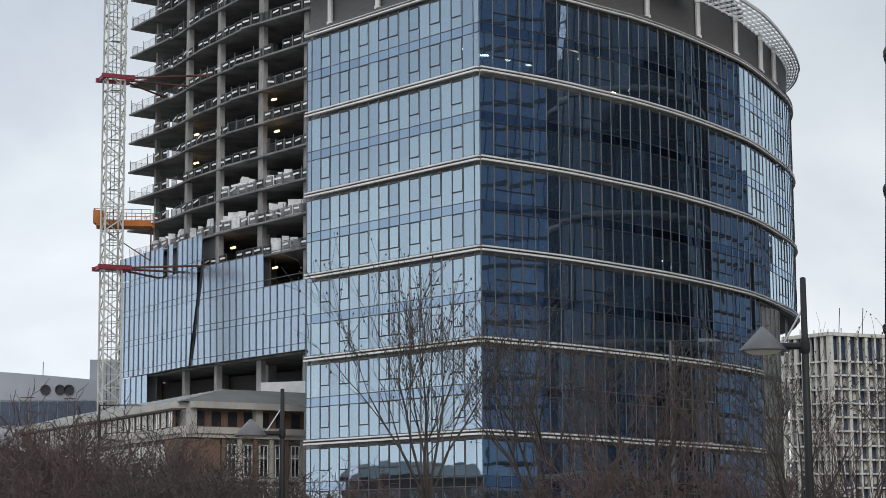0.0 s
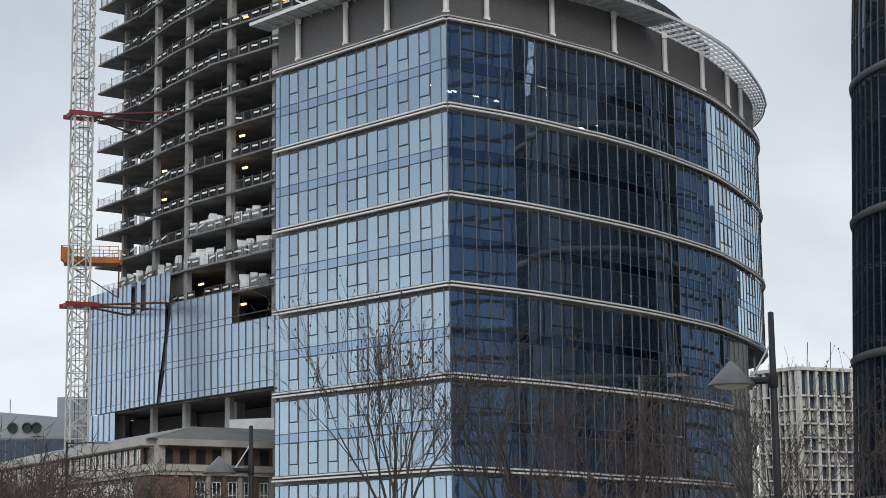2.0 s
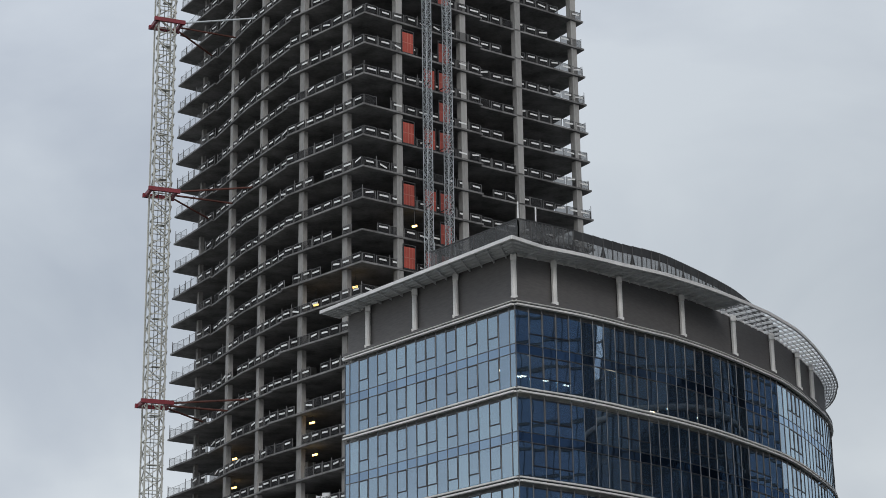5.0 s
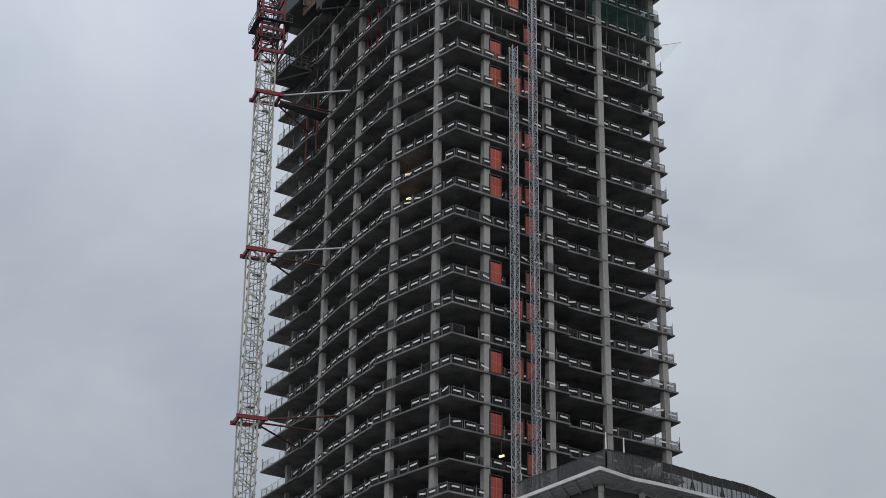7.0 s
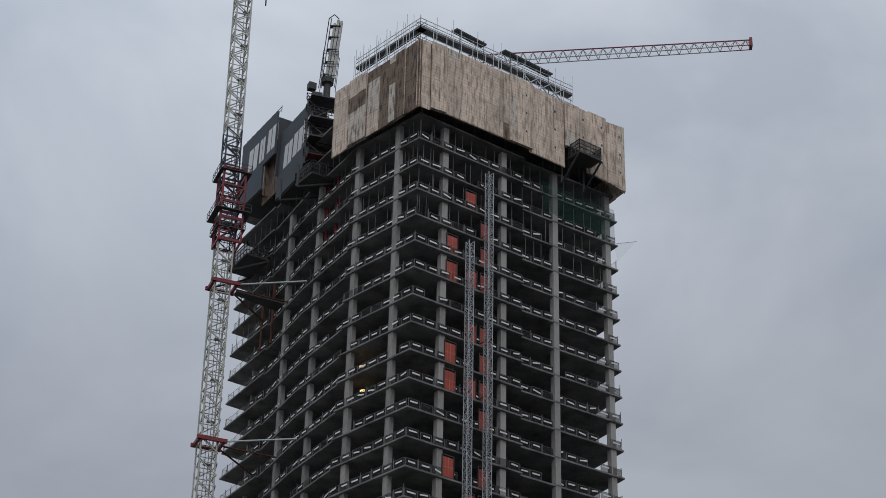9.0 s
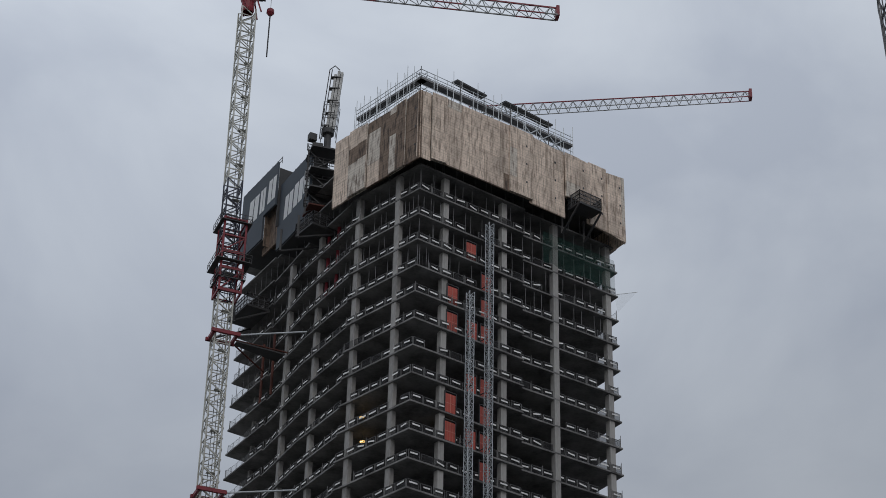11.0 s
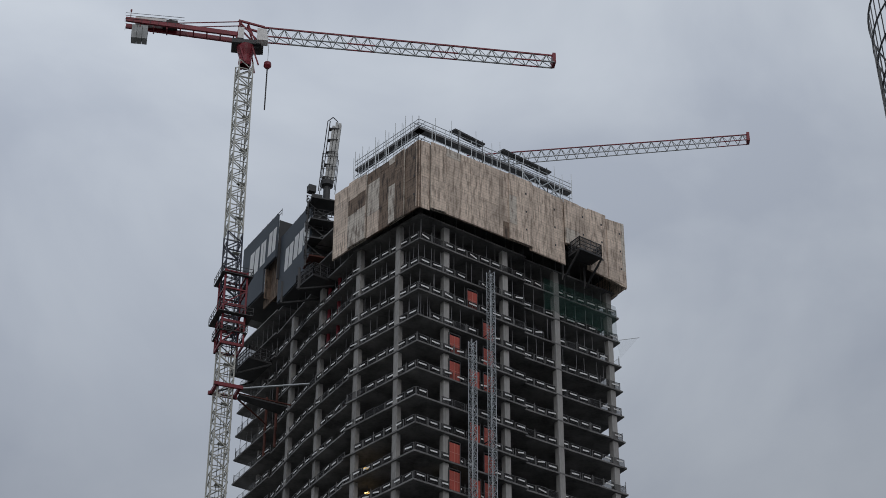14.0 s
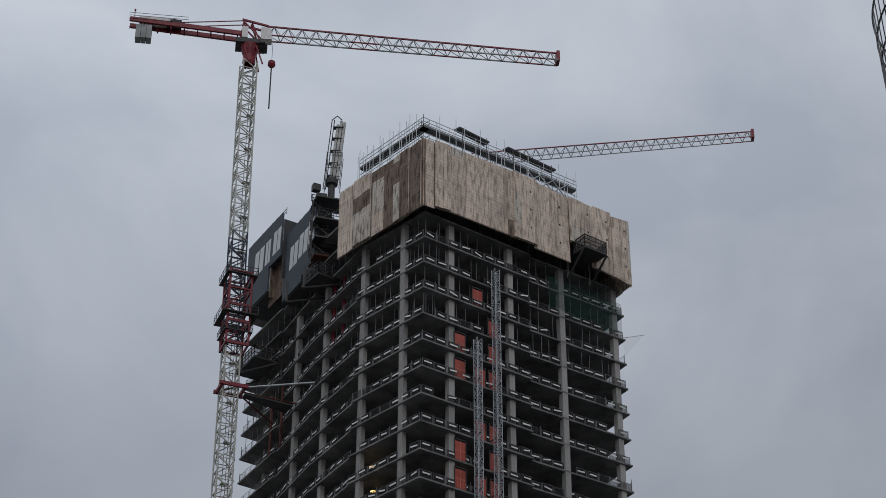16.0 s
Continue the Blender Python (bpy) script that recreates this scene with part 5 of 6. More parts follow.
# ---- glass skin already hung on the lower storeys ----
def cladding():
    e = thing("glass_skin", (-25, 225, 17), "newly hung reflective glass skin on the lower tower storeys", "glass facade")
    fr = Mesh()
    def out(p, q, w=0.65):
        d = (q - p).normalized()
        return Vector((d.y, -d.x)) * w
    def pane_at(p0, p1, q0, q1, z0, z1, mat, low=None):
        """A pane whose ends p and q may lean between z0 and z1."""
        o = out(p0, q0)
        t = o.normalized() * 0.04
        zp, zq = (z0, z0) if low is None else (min(z1 - 0.01, max(z0, low[0])), min(z1 - 0.01, max(z0, low[1])))
        if zp + zq > 2 * z1 - 0.1:
            return
        m = Mesh().hexa([(*(p0 + o), zp), (*(q0 + o), zq), (*(q0 + o - t), zq), (*(p0 + o - t), zp)], [(*(p1 + o), z1), (*(q1 + o), z1), (*(q1 + o - t), z1), (*(p1 + o - t), z1)])
        part("glass_pane", m, mat, e)
        for a, b_ in ((p0 + o * 1.08, p1 + o * 1.08),):
            fr.beam((*a, zp), (*b_, z1), 0.09 if rs.random() < 0.35 else 0.065, 0.05)
    rows = [(z, z + 0.75, z + STOREY) for z in (TOP_Z - STOREY * k for k in (28, 27, 26, 25))]
    for r, (z0, zs, z1) in enumerate(rows):
        f0, fs, f1 = fold(z0), fold(zs), fold(z1)
        c0 = T_CORNER + V2(lean(z0), 0)
        # front part, from the corner to the leaning joint: upright bars, cut by the joint
        def front(d, f):
            return c0.lerp(f, min(1.0, d / (f - c0).length))
        for i in range(20):
            d0, d1 = 1.45 * (i + 1) - 0.03, 1.45 * i
            if d1 > (f0 - c0).length - 0.2:
                break
            az = math.degrees(math.atan2(*front((d0 + d1) / 2, f0)))
            if r == 3 or (r == 2 and az > -5.13):
                continue
            pane_at(front(d0, f0), front(d0, fs), front(d1, f0), front(d1, fs), z0 + 0.03, zs - 0.03, CLADDING_GLASS)
            pane_at(front(d0, fs), front(d0, f1), front(d1, fs), front(d1, f1), zs + 0.03, z1 - 0.03, CLADDING_GLASS)
        # rear part, from the far tip to the leaning joint, a little further out
        first_leg = (T_K2 - T_TIP).length
        def rear(d, f):
            if d <= first_leg:
                return T_TIP.lerp(T_K2, d / first_leg)
            return T_K2.lerp(f, min(1.0, (d - first_leg) / (f - T_K2).length))
        cuts = [first_leg * k / 8 for k in range(9)] + [first_leg + 1.45 * k for k in range(1, 14)]
        for i, (d0, d1) in enumerate(zip(cuts, cuts[1:])):
            if d0 > first_leg + (f0 - T_K2).length - 0.2:
                break
            if r == 3 and i in (9, 11):
                continue
            e0 = Vector((-0.22, -0.15)) if i >= 8 else Vector((-0.1, 0))
            d1 -= 0.03
            pane_at(rear(d0, f0) + e0, rear(d0, fs) + e0, rear(d1, f0) + e0, rear(d1, fs) + e0, z0 + 0.03, zs - 0.03, CLADDING_GLASS)
            pane_at(rear(d0, fs) + e0, rear(d0, f1) + e0, rear(d1, fs) + e0, rear(d1, f1) + e0, zs + 0.03, z1 - 0.03, CLADDING_GLASS)
        joint = Mesh()
        o = Vector((-0.5, -0.45))
        if r < 3:
            joint.beam((*(f0 + o), z0), (*(f1 + o), z1), 0.05 + 0.09 * r, 0.14, w2=0.14 + 0.09 * r)
            part("shadow_joint", joint, FRAME, e, "dark leaning joint in the glass")
        for a, c in ((T_TIP, T_K2), (T_K2, f0), (f0, c0)):
            o = out(a, c, 0.72)
            for zz in ((z0, zs) if r < 3 else (z0,)):
                fr.beam((*(a + o), zz), (*(c + o), zz), 0.07, 0.06)
    # lower glass on the far end
    for i in range(5):
        p, q = T_TIP.lerp(T_K2, i / 7), T_TIP.lerp(T_K2, (i + 1) / 7 - 0.01)
        for z0, z1 in ((13.5, 17.2), (17.3, 21.0)):
            pane_at(p, p, q, q, z0, z1, CLADDING_GLASS)
    # dark backing boards behind the panes
    back_ = Mesh()
    back_.wall(T_TIP + Vector((0.6, 0.5)), T_TIP.lerp(T_K2, 0.7) + Vector((0.6, 0.5)), 13.4, 20.9, 0.05)
    for k in (28, 27, 26, 25):
        z0 = TOP_Z - STOREY * k
        f, c0, inn = fold(z0 + 1.9), T_CORNER + V2(lean(z0), 0), Vector((0.6, 0.5))
        tip = T_TIP.lerp(T_K2, 0.02)
        back_.wall(tip + inn, T_K2 + inn, z0, z0 + 3.55, 0.05).wall(T_K2 + inn, f + inn, z0, z0 + 3.55, 0.05)
        if k > 26:
            back_.wall(f + inn, c0 + Vector((0.1, 0.9)), z0, z0 + 3.55, 0.05)
        elif k == 26:
            back_.wall(f + inn, ray_line(-5.15, f + inn, c0 + inn), z0, z0 + 3.55, 0.05)
    part("backing_board", back_, CROWN, e, "dark boards behind the glass", kind="stuff")
    part("glazing_bar", fr, MULLION, e, kind="stuff")
    m = Mesh().wall(V2(-19.5, 206), V2(-13, 203.5), 15.5, 17.6, 0.3)
    solid("site_fence_panel", m, POST_WHITE, "white site fence panel on the podium edge", "fence")
    base = Mesh().prism([(-44, 240), (-33, 224), (-14, 204), (14, 226), (-13, 262)], 0, 15.3)
    solid("podium_block", base, CONCRETE, "bare concrete podium block under the tower", "podium")
    return e


cladding()

# ---- orange landing platform on the crane mast ----
lp = thing("landing_platform", (-38.2, 226.6, 38), "orange painted landing platform between crane mast and tower", "platform")
part("deck", Mesh().box((-38.2, 228.4, 38.2), (6.6, 3.0, 0.3), 0.16), ORANGE_DECK, lp)
rr = Mesh()
for p, q in ((V2(-41.5, 226.4), V2(-34.9, 227.5)), (V2(-41.5, 229.2), V2(-34.9, 230.3)), (V2(-41.5, 226.4), V2(-41.5, 229.2))):
    tube_rail(rr, p, q, 38.3, (0.9, 1.75), 1.2, 0.07, 1.8)
    rr.wall(p, q, 38.3, 38.7, 0.04)
part("rail", rr, ORANGE_DECK, lp)
part("end_panel", Mesh().wall(V2(-41.55, 226.4), V2(-41.55, 229.2), 38.3, 39.9, 0.08).wall(V2(-41.5, 226.35), V2(-40.2, 226.6), 38.3, 39.9, 0.08), ORANGE_DECK, lp)
part("bracket", Mesh().beam((-35, 228.5, 38), (-35, 228.5, 34), 0.16).beam((-41, 228, 38), (-35, 228.5, 34), 0.12), RUST, lp)


# ---- old stone building at the foot of the tower ----
def old_building():
    e = thing("old_building", (-22, 168, 0), "old stone building with flat eaves and a zinc hipped roof", "building")
    Q, L, R = V2(-21.8, 163.6), V2(-45.0, 206.0), V2(-12.4, 170.6)
    inn = V2(0.4, 4.5)
    body = Mesh().prism([tuple(Q + V2(0, 0.9)), tuple(R + V2(0, 0.6)), (-14.5, 178), tuple(L + V2(8, 2)), tuple(L + V2(0.8, 0.4))], 0, 12.1)
    part("wall", body, STONE, e)
    def strip(p, q, z0, z1, w, mat, name):
        d = (q - p).normalized()
        n = Vector((d.y, -d.x))
        part(name, Mesh().wall(p + n * (w / 2 - 0.5), q + n * (w / 2 - 0.5), z0, z1, w), mat, e)
    for p, q in ((L, Q), (Q, R)):
        strip(p, q, 12.2, 12.75, 1.7, STONE, "eave")
        strip(p, q, 9.75, 10.1, 0.9, STONE, "cornice")
        strip(p, q, 10.1, 10.65, 1.1, STONE, "cornice")
        strip(p, q, 6.1, 6.4, 0.6, STONE, "string_course")
    ridge = V2(-19.3, 169.5)
    z0, zr = 12.76, 14.2
    far = L + V2(4, 3)
    lo = [Q + V2(-0.4, -0.9), R + V2(0.2, -0.9), L + V2(-0.9, -0.4)]
    part("zinc_roof", Mesh().add([(*lo[0], z0), (*ridge, zr), (*far, zr), (*lo[2], z0), (*lo[0], z0 - 0.1), (*ridge, zr - 0.1), (*far, zr - 0.1), (*lo[2], z0 - 0.1)], [(0, 1, 2, 3), (7, 6, 5, 4)]), ZINC, e, "standing-seam zinc roof slope")
    part("front_roof", Mesh().add([(*lo[0], z0), (*lo[1], z0), (-11.5, 175.0, zr), (*ridge, zr), (*lo[0], z0 - 0.1), (*lo[1], z0 - 0.1), (-11.5, 175.0, zr - 0.1), (*ridge, zr - 0.1)], [(0, 1, 2, 3), (7, 6, 5, 4)]), ROOFDARK, e, "dark sheet roof slope")
    for i in range(26):
        k = i / 26
        a, c = lo[0].lerp(lo[2], k), ridge.lerp(far, k)
        part("roof_seam", Mesh().beam((*a, z0 + 0.03), (*c, zr + 0.03), 0.07, 0.08), ZINC, e)
    d = (L - Q).normalized()
    n = Vector((-d.y, d.x))
    def sash_window(p, q, z0, z1, out_):
        """A tall window: glass in a pale frame with one upright and one cross bar."""
        glass = part("window", Mesh().wall(p + n * out_, q + n * out_, z0, z1, 0.06), WINDOW, e)
        fr, o, m = Mesh(), n * (out_ + 0.05), (z0 * 0.4 + z1 * 0.6)
        for u in (p, p.lerp(q, 0.5), q):
            fr.beam((*(u + o), z0), (*(u + o), z1), 0.07, 0.06)
        for z in (z0, m, z1):
            fr.beam((*(p + o), z), (*(q + o), z), 0.06, 0.07)
        part("window_frame", fr, TRIM, glass, "pale window frame")
    part("attic_wall", Mesh().wall(Q + d * 2.6 + n * 0.02, L - d * 0.3 + n * 0.02, 10.66, 12.18, 0.08).wall(Q + d * 2.6 + n * 0.02, L - d * 0.3 + n * 0.02, 6.42, 9.72, 0.08), BRICK, e, "brown brick wall between the windows")
    for i in range(26):
        p = Q + d * (3.0 + 1.6 * i)
        sash_window(p, p + d * 1.0, 10.8, 12.05, 0.1)
        sash_window(p + d * 0.1, p + d * 0.9, 6.7, 9.3, 0.1)
        part("pilaster", Mesh().wall(p + d * 1.15 + n * 0.12, p + d * 1.45 + n * 0.12, 6.4, 9.7, 0.16), STONE, e)
    d = (R - Q).normalized()
    n = Vector((d.y, -d.x))
    part("loggia_wall", Mesh().wall(Q + n * 0.0, R + n * 0.0, 10.66, 12.18, 0.1), BRICK, e, "brown loggia wall in the shade of the eaves")
    for i in range(7):
        p = Q + d * (0.5 + 1.6 * i)
        # dark plate paints the shade inside each loggia opening
        part("loggia_opening", Mesh().wall(p + n * 0.04 + d * 0.3, p + d * 1.2 + n * 0.04, 10.75, 12.0, 0.08), FRAME, e, "near-black plate standing for the shaded loggia opening")
        sash_window(p + d * 0.3, p + d * 1.1, 6.5, 9.2, 0.05)
        part("pilaster", Mesh().wall(p + d * 1.25 + n * 0.12, p + d * 1.6 + n * 0.12, 0, 9.7, 0.24), BRICK if i % 2 else STONE, e)
        sash_window(p + d * 0.3, p + d * 1.1, 2.0, 5.6, 0.05)
    for k in (0.0, 0.56):
        p = Q + d * (11.6 * k + 0.3) + n * 0.3
        part("loggia_pillar", Mesh().box((p.x, p.y, 11.4), (0.7, 0.7, 1.6), math.atan2(d.y, d.x)), STONE, e)
    p = Q + V2(-0.4, -0.6)
    part("corner_bay", Mesh().prism([tuple(p + V2(-1.6, 2.2)), tuple(p), tuple(p + d * 3.8), tuple(p + d * 3.8 + V2(0, 1.0)), tuple(p + V2(0, 2.5))], 0, 9.6), BRICK, e, "brown brick corner bay")
    e.location, e.scale = (1.1 * -22, 1.1 * 168, -0.16), (1.1, 1.1, 1.1)
    return e


old_building()


# ---- buildings further off ----
def grey_building():
    e = thing("grey_building", (-62, 300, 0), "low grey metal-clad building with three round vents", "building")
    x0, x1, y = -90.0, -51.0, 294.0
    n = 14
    poly = [(x0 + (x1 - x0) * i / n, 27.4 - 2.6 * (i / n) ** 1.6) for i in range(n + 1)]
    m = Mesh()
    for (a, za), (b_, zb) in zip(poly, poly[1:]):
        m.hexa([(a, y, 22.0), (b_, y, 22.0), (b_, y + 25, 22.0), (a, y + 25, 22.0)], [(a, y, za), (b_, y, zb), (b_, y + 25, zb), (a, y + 25, za)])
    part("metal_cladding", m, GREYCLAD, e)
    part("lower_wall", Mesh().box(((x0 + x1) / 2, y + 12.6, 11), (x1 - x0 - 0.6, 25, 22.0)), GREYCLAD, e)
    for i in range(26):
        a = x0 + 0.5 + (x1 - x0 - 1) * i / 26
        part("window_pane", Mesh().box((a + 0.72, y - 0.02, 20.0), (1.36, 0.1, 3.6)), BLUEDARK, e)
    for vx in (-60.7, -58.5, -57.1):
        vent = Mesh().lathe((0, 0), [(0.0, 0.0), (0.6, 0.0), (0.6, 0.3), (0.78, 0.3), (0.78, 0.0)], 18)
        vent.v = [(vx + a, y - 0.05 - c, 23.55 + b_) for a, b_, c in vent.v]
        part("round_vent", vent, FRAME, e)
    part("roof_box", Mesh().box((-52.5, y + 6, 26.4), (4.2, 6, 4.0)), GREYCLAD, e)
    part("seam", Mesh().box((-57.0, y - 0.03, 22.2), (1.8, 0.08, 0.12)).box((-63.5, y - 0.03, 22.4), (2.2, 0.08, 0.1)), DARKSTEEL, e)
    part("antenna", Mesh().beam((-62, y + 4, 26), (-62, y + 4, 28.2), 0.1), DARKSTEEL, e)
    return e


def cream_building():
    e = thing("cream_building", (100, 460, 0), "cream apartment block with a grid of pale columns and dark windows", "building")
    P, A, B = V2(89.9, 447.0), V2(81.0, 458.0), V2(136.0, 470.0)
    dark = Mesh().prism([tuple(P + V2(0.2, 1.4)), tuple(B + V2(0, 1.4)), (120, 500), tuple(A + V2(1.2, 0.6))], 0, 46.5)
    part("window_wall", dark, BLUEDARK, e, "dark glazing between the columns")
    roofm = Mesh().prism([tuple(P + V2(-0.3, -0.5)), tuple(B), (120, 500), tuple(A + V2(-0.5, 0))], 46.5, 47.3)
    part("roof", roofm, CREAM, e)
    for p, q, n in ((A, P, 7), (P, B, 20)):
        for i in range(n + 1):
            c = p.lerp(q, i / n)
            wide = 1.3 if i == (n if q is P else 0) else (0.85 if i % 2 == 0 else 0.5)
            part("column", Mesh().box((c.x, c.y + 0.6, 23.3), (wide, 1.0, 46.4), math.atan2((q - p).y, (q - p).x)), CREAM, e)
        for k in range(12):
            z = 40.6 - 3.25 * k
            part("floor_band", Mesh().wall(p + V2(0, 0.4), q + V2(0, 0.4), z - 0.2, z + 0.2, 1.0), CREAM, e)
            if k:
                part("balcony_rail", Mesh().wall(p + V2(0, 0.1), q + V2(0, 0.1), z + 0.3, z + 1.2, 0.05), GUARD_FAR, e)
        for i in range(n):
            for k in range(12):
                c = p.lerp(q, (i + 0.62) / n)
                if (i * 7 + k * 5) % 4 < 2:
                    part("blind", Mesh().box((c.x, c.y + 1.25, 39.2 - 3.25 * k), (0.9, 0.1, 1.9), math.atan2((q - p).y, (q - p).x)), CREAM, e)
    for x in (93, 98.5):
        part("antenna", Mesh().beam((x, 452, 47), (x + 0.4, 452, 53.5), 0.16), DARKSTEEL, e)
    for i in range(7):
        part("sign_bar", Mesh().box((84.6 + 1.5 * i, 455.5 - 0.6 * i, 48.0), (0.35, 0.12, 1.0 if i % 3 else 1.5)), GALV, e)
    return e


grey_building()
cream_building()


def round_tower():
    cx, cy = 60.2, 177.1
    e = thing("round_tower", (cx, cy, 0), "tall round tower of dark glass ringed by dark ledges", "tower")
    rad = lambda z: float(np.interp(z, [0, 20, 37.5, 51, 60, 145, 160], [19.6, 18.9, 18.18, 17.64, 17.1, 16.9, 16.7]))
    n = 84
    levels = [0.0] + [7.2 + 4.4 * k for k in range(30)]
    glass, bars, dim = Mesh(), Mesh(), Mesh()
    for z0, z1 in zip(levels, levels[1:]):
        r0, r1 = rad(z0), rad(z1)
        for i in range(n):
            a, b_ = 2 * math.pi * (i + 0.03) / n, 2 * math.pi * (i + 0.97) / n
            q = lambda r, t: (cx + r * math.cos(t), cy + r * math.sin(t))
            glass.add([(*q(r0, a), z0 + 0.1), (*q(r0, b_), z0 + 0.1), (*q(r1, b_), z1 - 0.1), (*q(r1, a), z1 - 0.1)], [(0, 1, 2, 3)])
            t = 2 * math.pi * i / n
            bars.beam((*q(r0 + 0.05, t), z0), (*q(r1 + 0.05, t), z1), 0.12)
        bars.lathe((cx, cy), [(rad(z1) + 0.06, z1 - 0.12), (rad(z1) + 0.06, z1 + 0.12)], 48)
        dim.lathe((cx, cy), [(rad(z1) - 0.6, z1 - 0.3), (rad(z1) - 0.6, z1 + 0.3)], 48)
    part("glass_pane", glass, SPIRE_GLASS, e, kind="stuff")
    part("glazing_bar", bars, FRAME, e, kind="stuff")
    part("floor_edge", dim, INTERIOR, e, kind="stuff")
    part("core_wall", Mesh().lathe((cx, cy), [(12, 0), (12, 136), (0, 136)], 32), INTERIOR, e)
    for z in [7.2 + 13.2 * k for k in range(10)]:
        r = rad(z)
        m = Mesh().lathe((cx, cy), [(r + 0.05, z - 0.35), (r + 0.28, z - 0.3), (r + 0.36, z + 0.2), (r + 0.05, z + 0.4)], 72)
        part("ring_ledge", m, CROWN, e, "dark metal ring ledge", smooth=True)
    for z, dr in ((138.0, -0.3), (141.5, -0.15), (145.0, 0.05), (148.5, 0.2), (152.0, 0.35)):
        part("crown_ring", Mesh().lathe((cx, cy), [(17.0 + dr, z), (17.15 + dr, z + 0.1), (17.0 + dr, z + 0.2), (16.9 + dr, z + 0.1), (17.0 + dr, z)], 72), FRAME, e, smooth=True)
    fins = Mesh()
    for i in range(72):
        t = 2 * math.pi * i / 72
        fins.beam((cx + 16.9 * math.cos(t), cy + 16.9 * math.sin(t), 136), (cx + 17.3 * math.cos(t), cy + 17.3 * math.sin(t), 152), 0.12)
    part("crown_fin", fins, FRAME, e, kind="stuff")
    return e


round_tower()


def blue_block(x0, y0, y1, storeys):
    """Office block added out of view, seen only mirrored, to darken the curved glass."""
    e = thing("glass_block", (x0 + 12, (y0 + y1) / 2, 0), "added out-of-view blue glass block mirrored in the curved facade", "building", "mirrored blocks")
    n = int((y1 - y0) / 2.95)
    part("wall", Mesh().prism([(x0 + 0.2, y0), (x0 + 32, y0), (x0 + 32, y1), (x0 + 0.2, y1)], 0, 3.8 * storeys + 1), FRAME, e)
    for k in range(storeys):
        z = 3.0 + 3.8 * k
        part("floor_band", Mesh().box((x0, (y0 + y1) / 2, z), (0.3, y1 - y0, 0.35)), DARKSTEEL, e)
        m = Mesh()
        for j in range(n):
            m.box((x0, y0 + 1.5 + 2.95 * j, z + 1.9), (0.1, 2.8, 3.3))
        part("window_pane", m, BLOCK_GLASS, e, kind="stuff")
    return e


blue_block(108, 62, 222, 27)
blue_block(114, 228, 256, 22)
blue_block(122, 262, 281, 15)
blue_block(128, 290, 330, 14)


# ---- low town across the square, which only the glass mirrors ----
def low_house(x, y, w, h):
    e = thing("low_building", (x, y, 0), "low brown building mirrored in the office glass", "building", "mirrored low buildings")
    part("wall", Mesh().box((x, y, h / 2), (14, w, h)), BRICK, e)
    part("roof", Mesh().hexa([(x - 7.5, y - w / 2, h), (x + 7.5, y - w / 2, h), (x + 7.5, y + w / 2, h), (x - 7.5, y + w / 2, h)], [(x - 1, y - w / 2 + 2, h + 3), (x + 1, y - w / 2 + 2, h + 3), (x + 1, y + w / 2 - 2, h + 3), (x - 1, y + w / 2 - 2, h + 3)]), ROOFDARK, e)
    for k in range(int(h // 3.4)):
        for i in range(int(w // 4)):
            part("window", Mesh().box((x + 7.03, y - w / 2 + 2 + 4 * i, 1.9 + 3.4 * k), (0.1, 1.6, 1.6)), WINDOW, e)


for x, y, w, h in ((-205, 120, 30, 10.5), (-190, 158, 24, 7.0), (-212, 190, 28, 12.0), (-196, 226, 26, 8.0), (-220, 262, 30, 11.0)):
    low_house(x, y, w, h)


# ---- street lamps ----
def cone_lamp(pole, top, shade, zs, r, label):
    e = thing("street_lamp", (*pole, 0), label, "street lamp", "cone lamps")
    part("pole", Mesh().lathe(tuple(pole), [(0.1, 0), (0.075, 2.5), (0.052, top - 0.02), (0.0, top)], 12), LAMPDARK, e, smooth=True)
    h = 0.42 * r / 0.41
    cone = part("shade", Mesh().lathe(tuple(shade), [(0.0, zs + h), (0.03, zs + h), (r, zs + 0.02), (r, zs - 0.02), (r * 0.9, zs - 0.01), (0.02, zs + h - 0.06)], 28), LAMPCONE, e, "grey cone shade", smooth=True)
    part("lens", Mesh().lathe(tuple(shade), [(r * 0.8, zs), (r * 0.6, zs - 0.05), (0.0, zs - 0.08)], 20), LENS, cone, smooth=True)
    a = Mesh().beam((*shade, zs + 0.07), (*pole, zs + 0.07), 0.12, 0.13, n=8)
    a.lathe(tuple(pole), [(0.075, zs - 0.06), (0.088, zs), (0.088, zs + 0.14), (0.075, zs + 0.2)], 12)
    part("arm", a, LAMPDARK, e)
    s0 = Vector(shade).lerp(Vector(pole), 0.5)
    part("stay", Mesh().beam((*s0, zs + 0.12), (*pole, zs + 0.75), 0.035, n=6), GALV, e, "thin bright stay rod")
    return e


cone_lamp((6.28, 33.42), 5.99, (5.57, 33.54), 4.71, 0.41, "black street lamp with a grey cone shade")
cone_lamp((-4.17, 49.83), 5.32, (-4.97, 49.75), 4.1, 0.42, "black street lamp with a grey cone shade among bare trees")


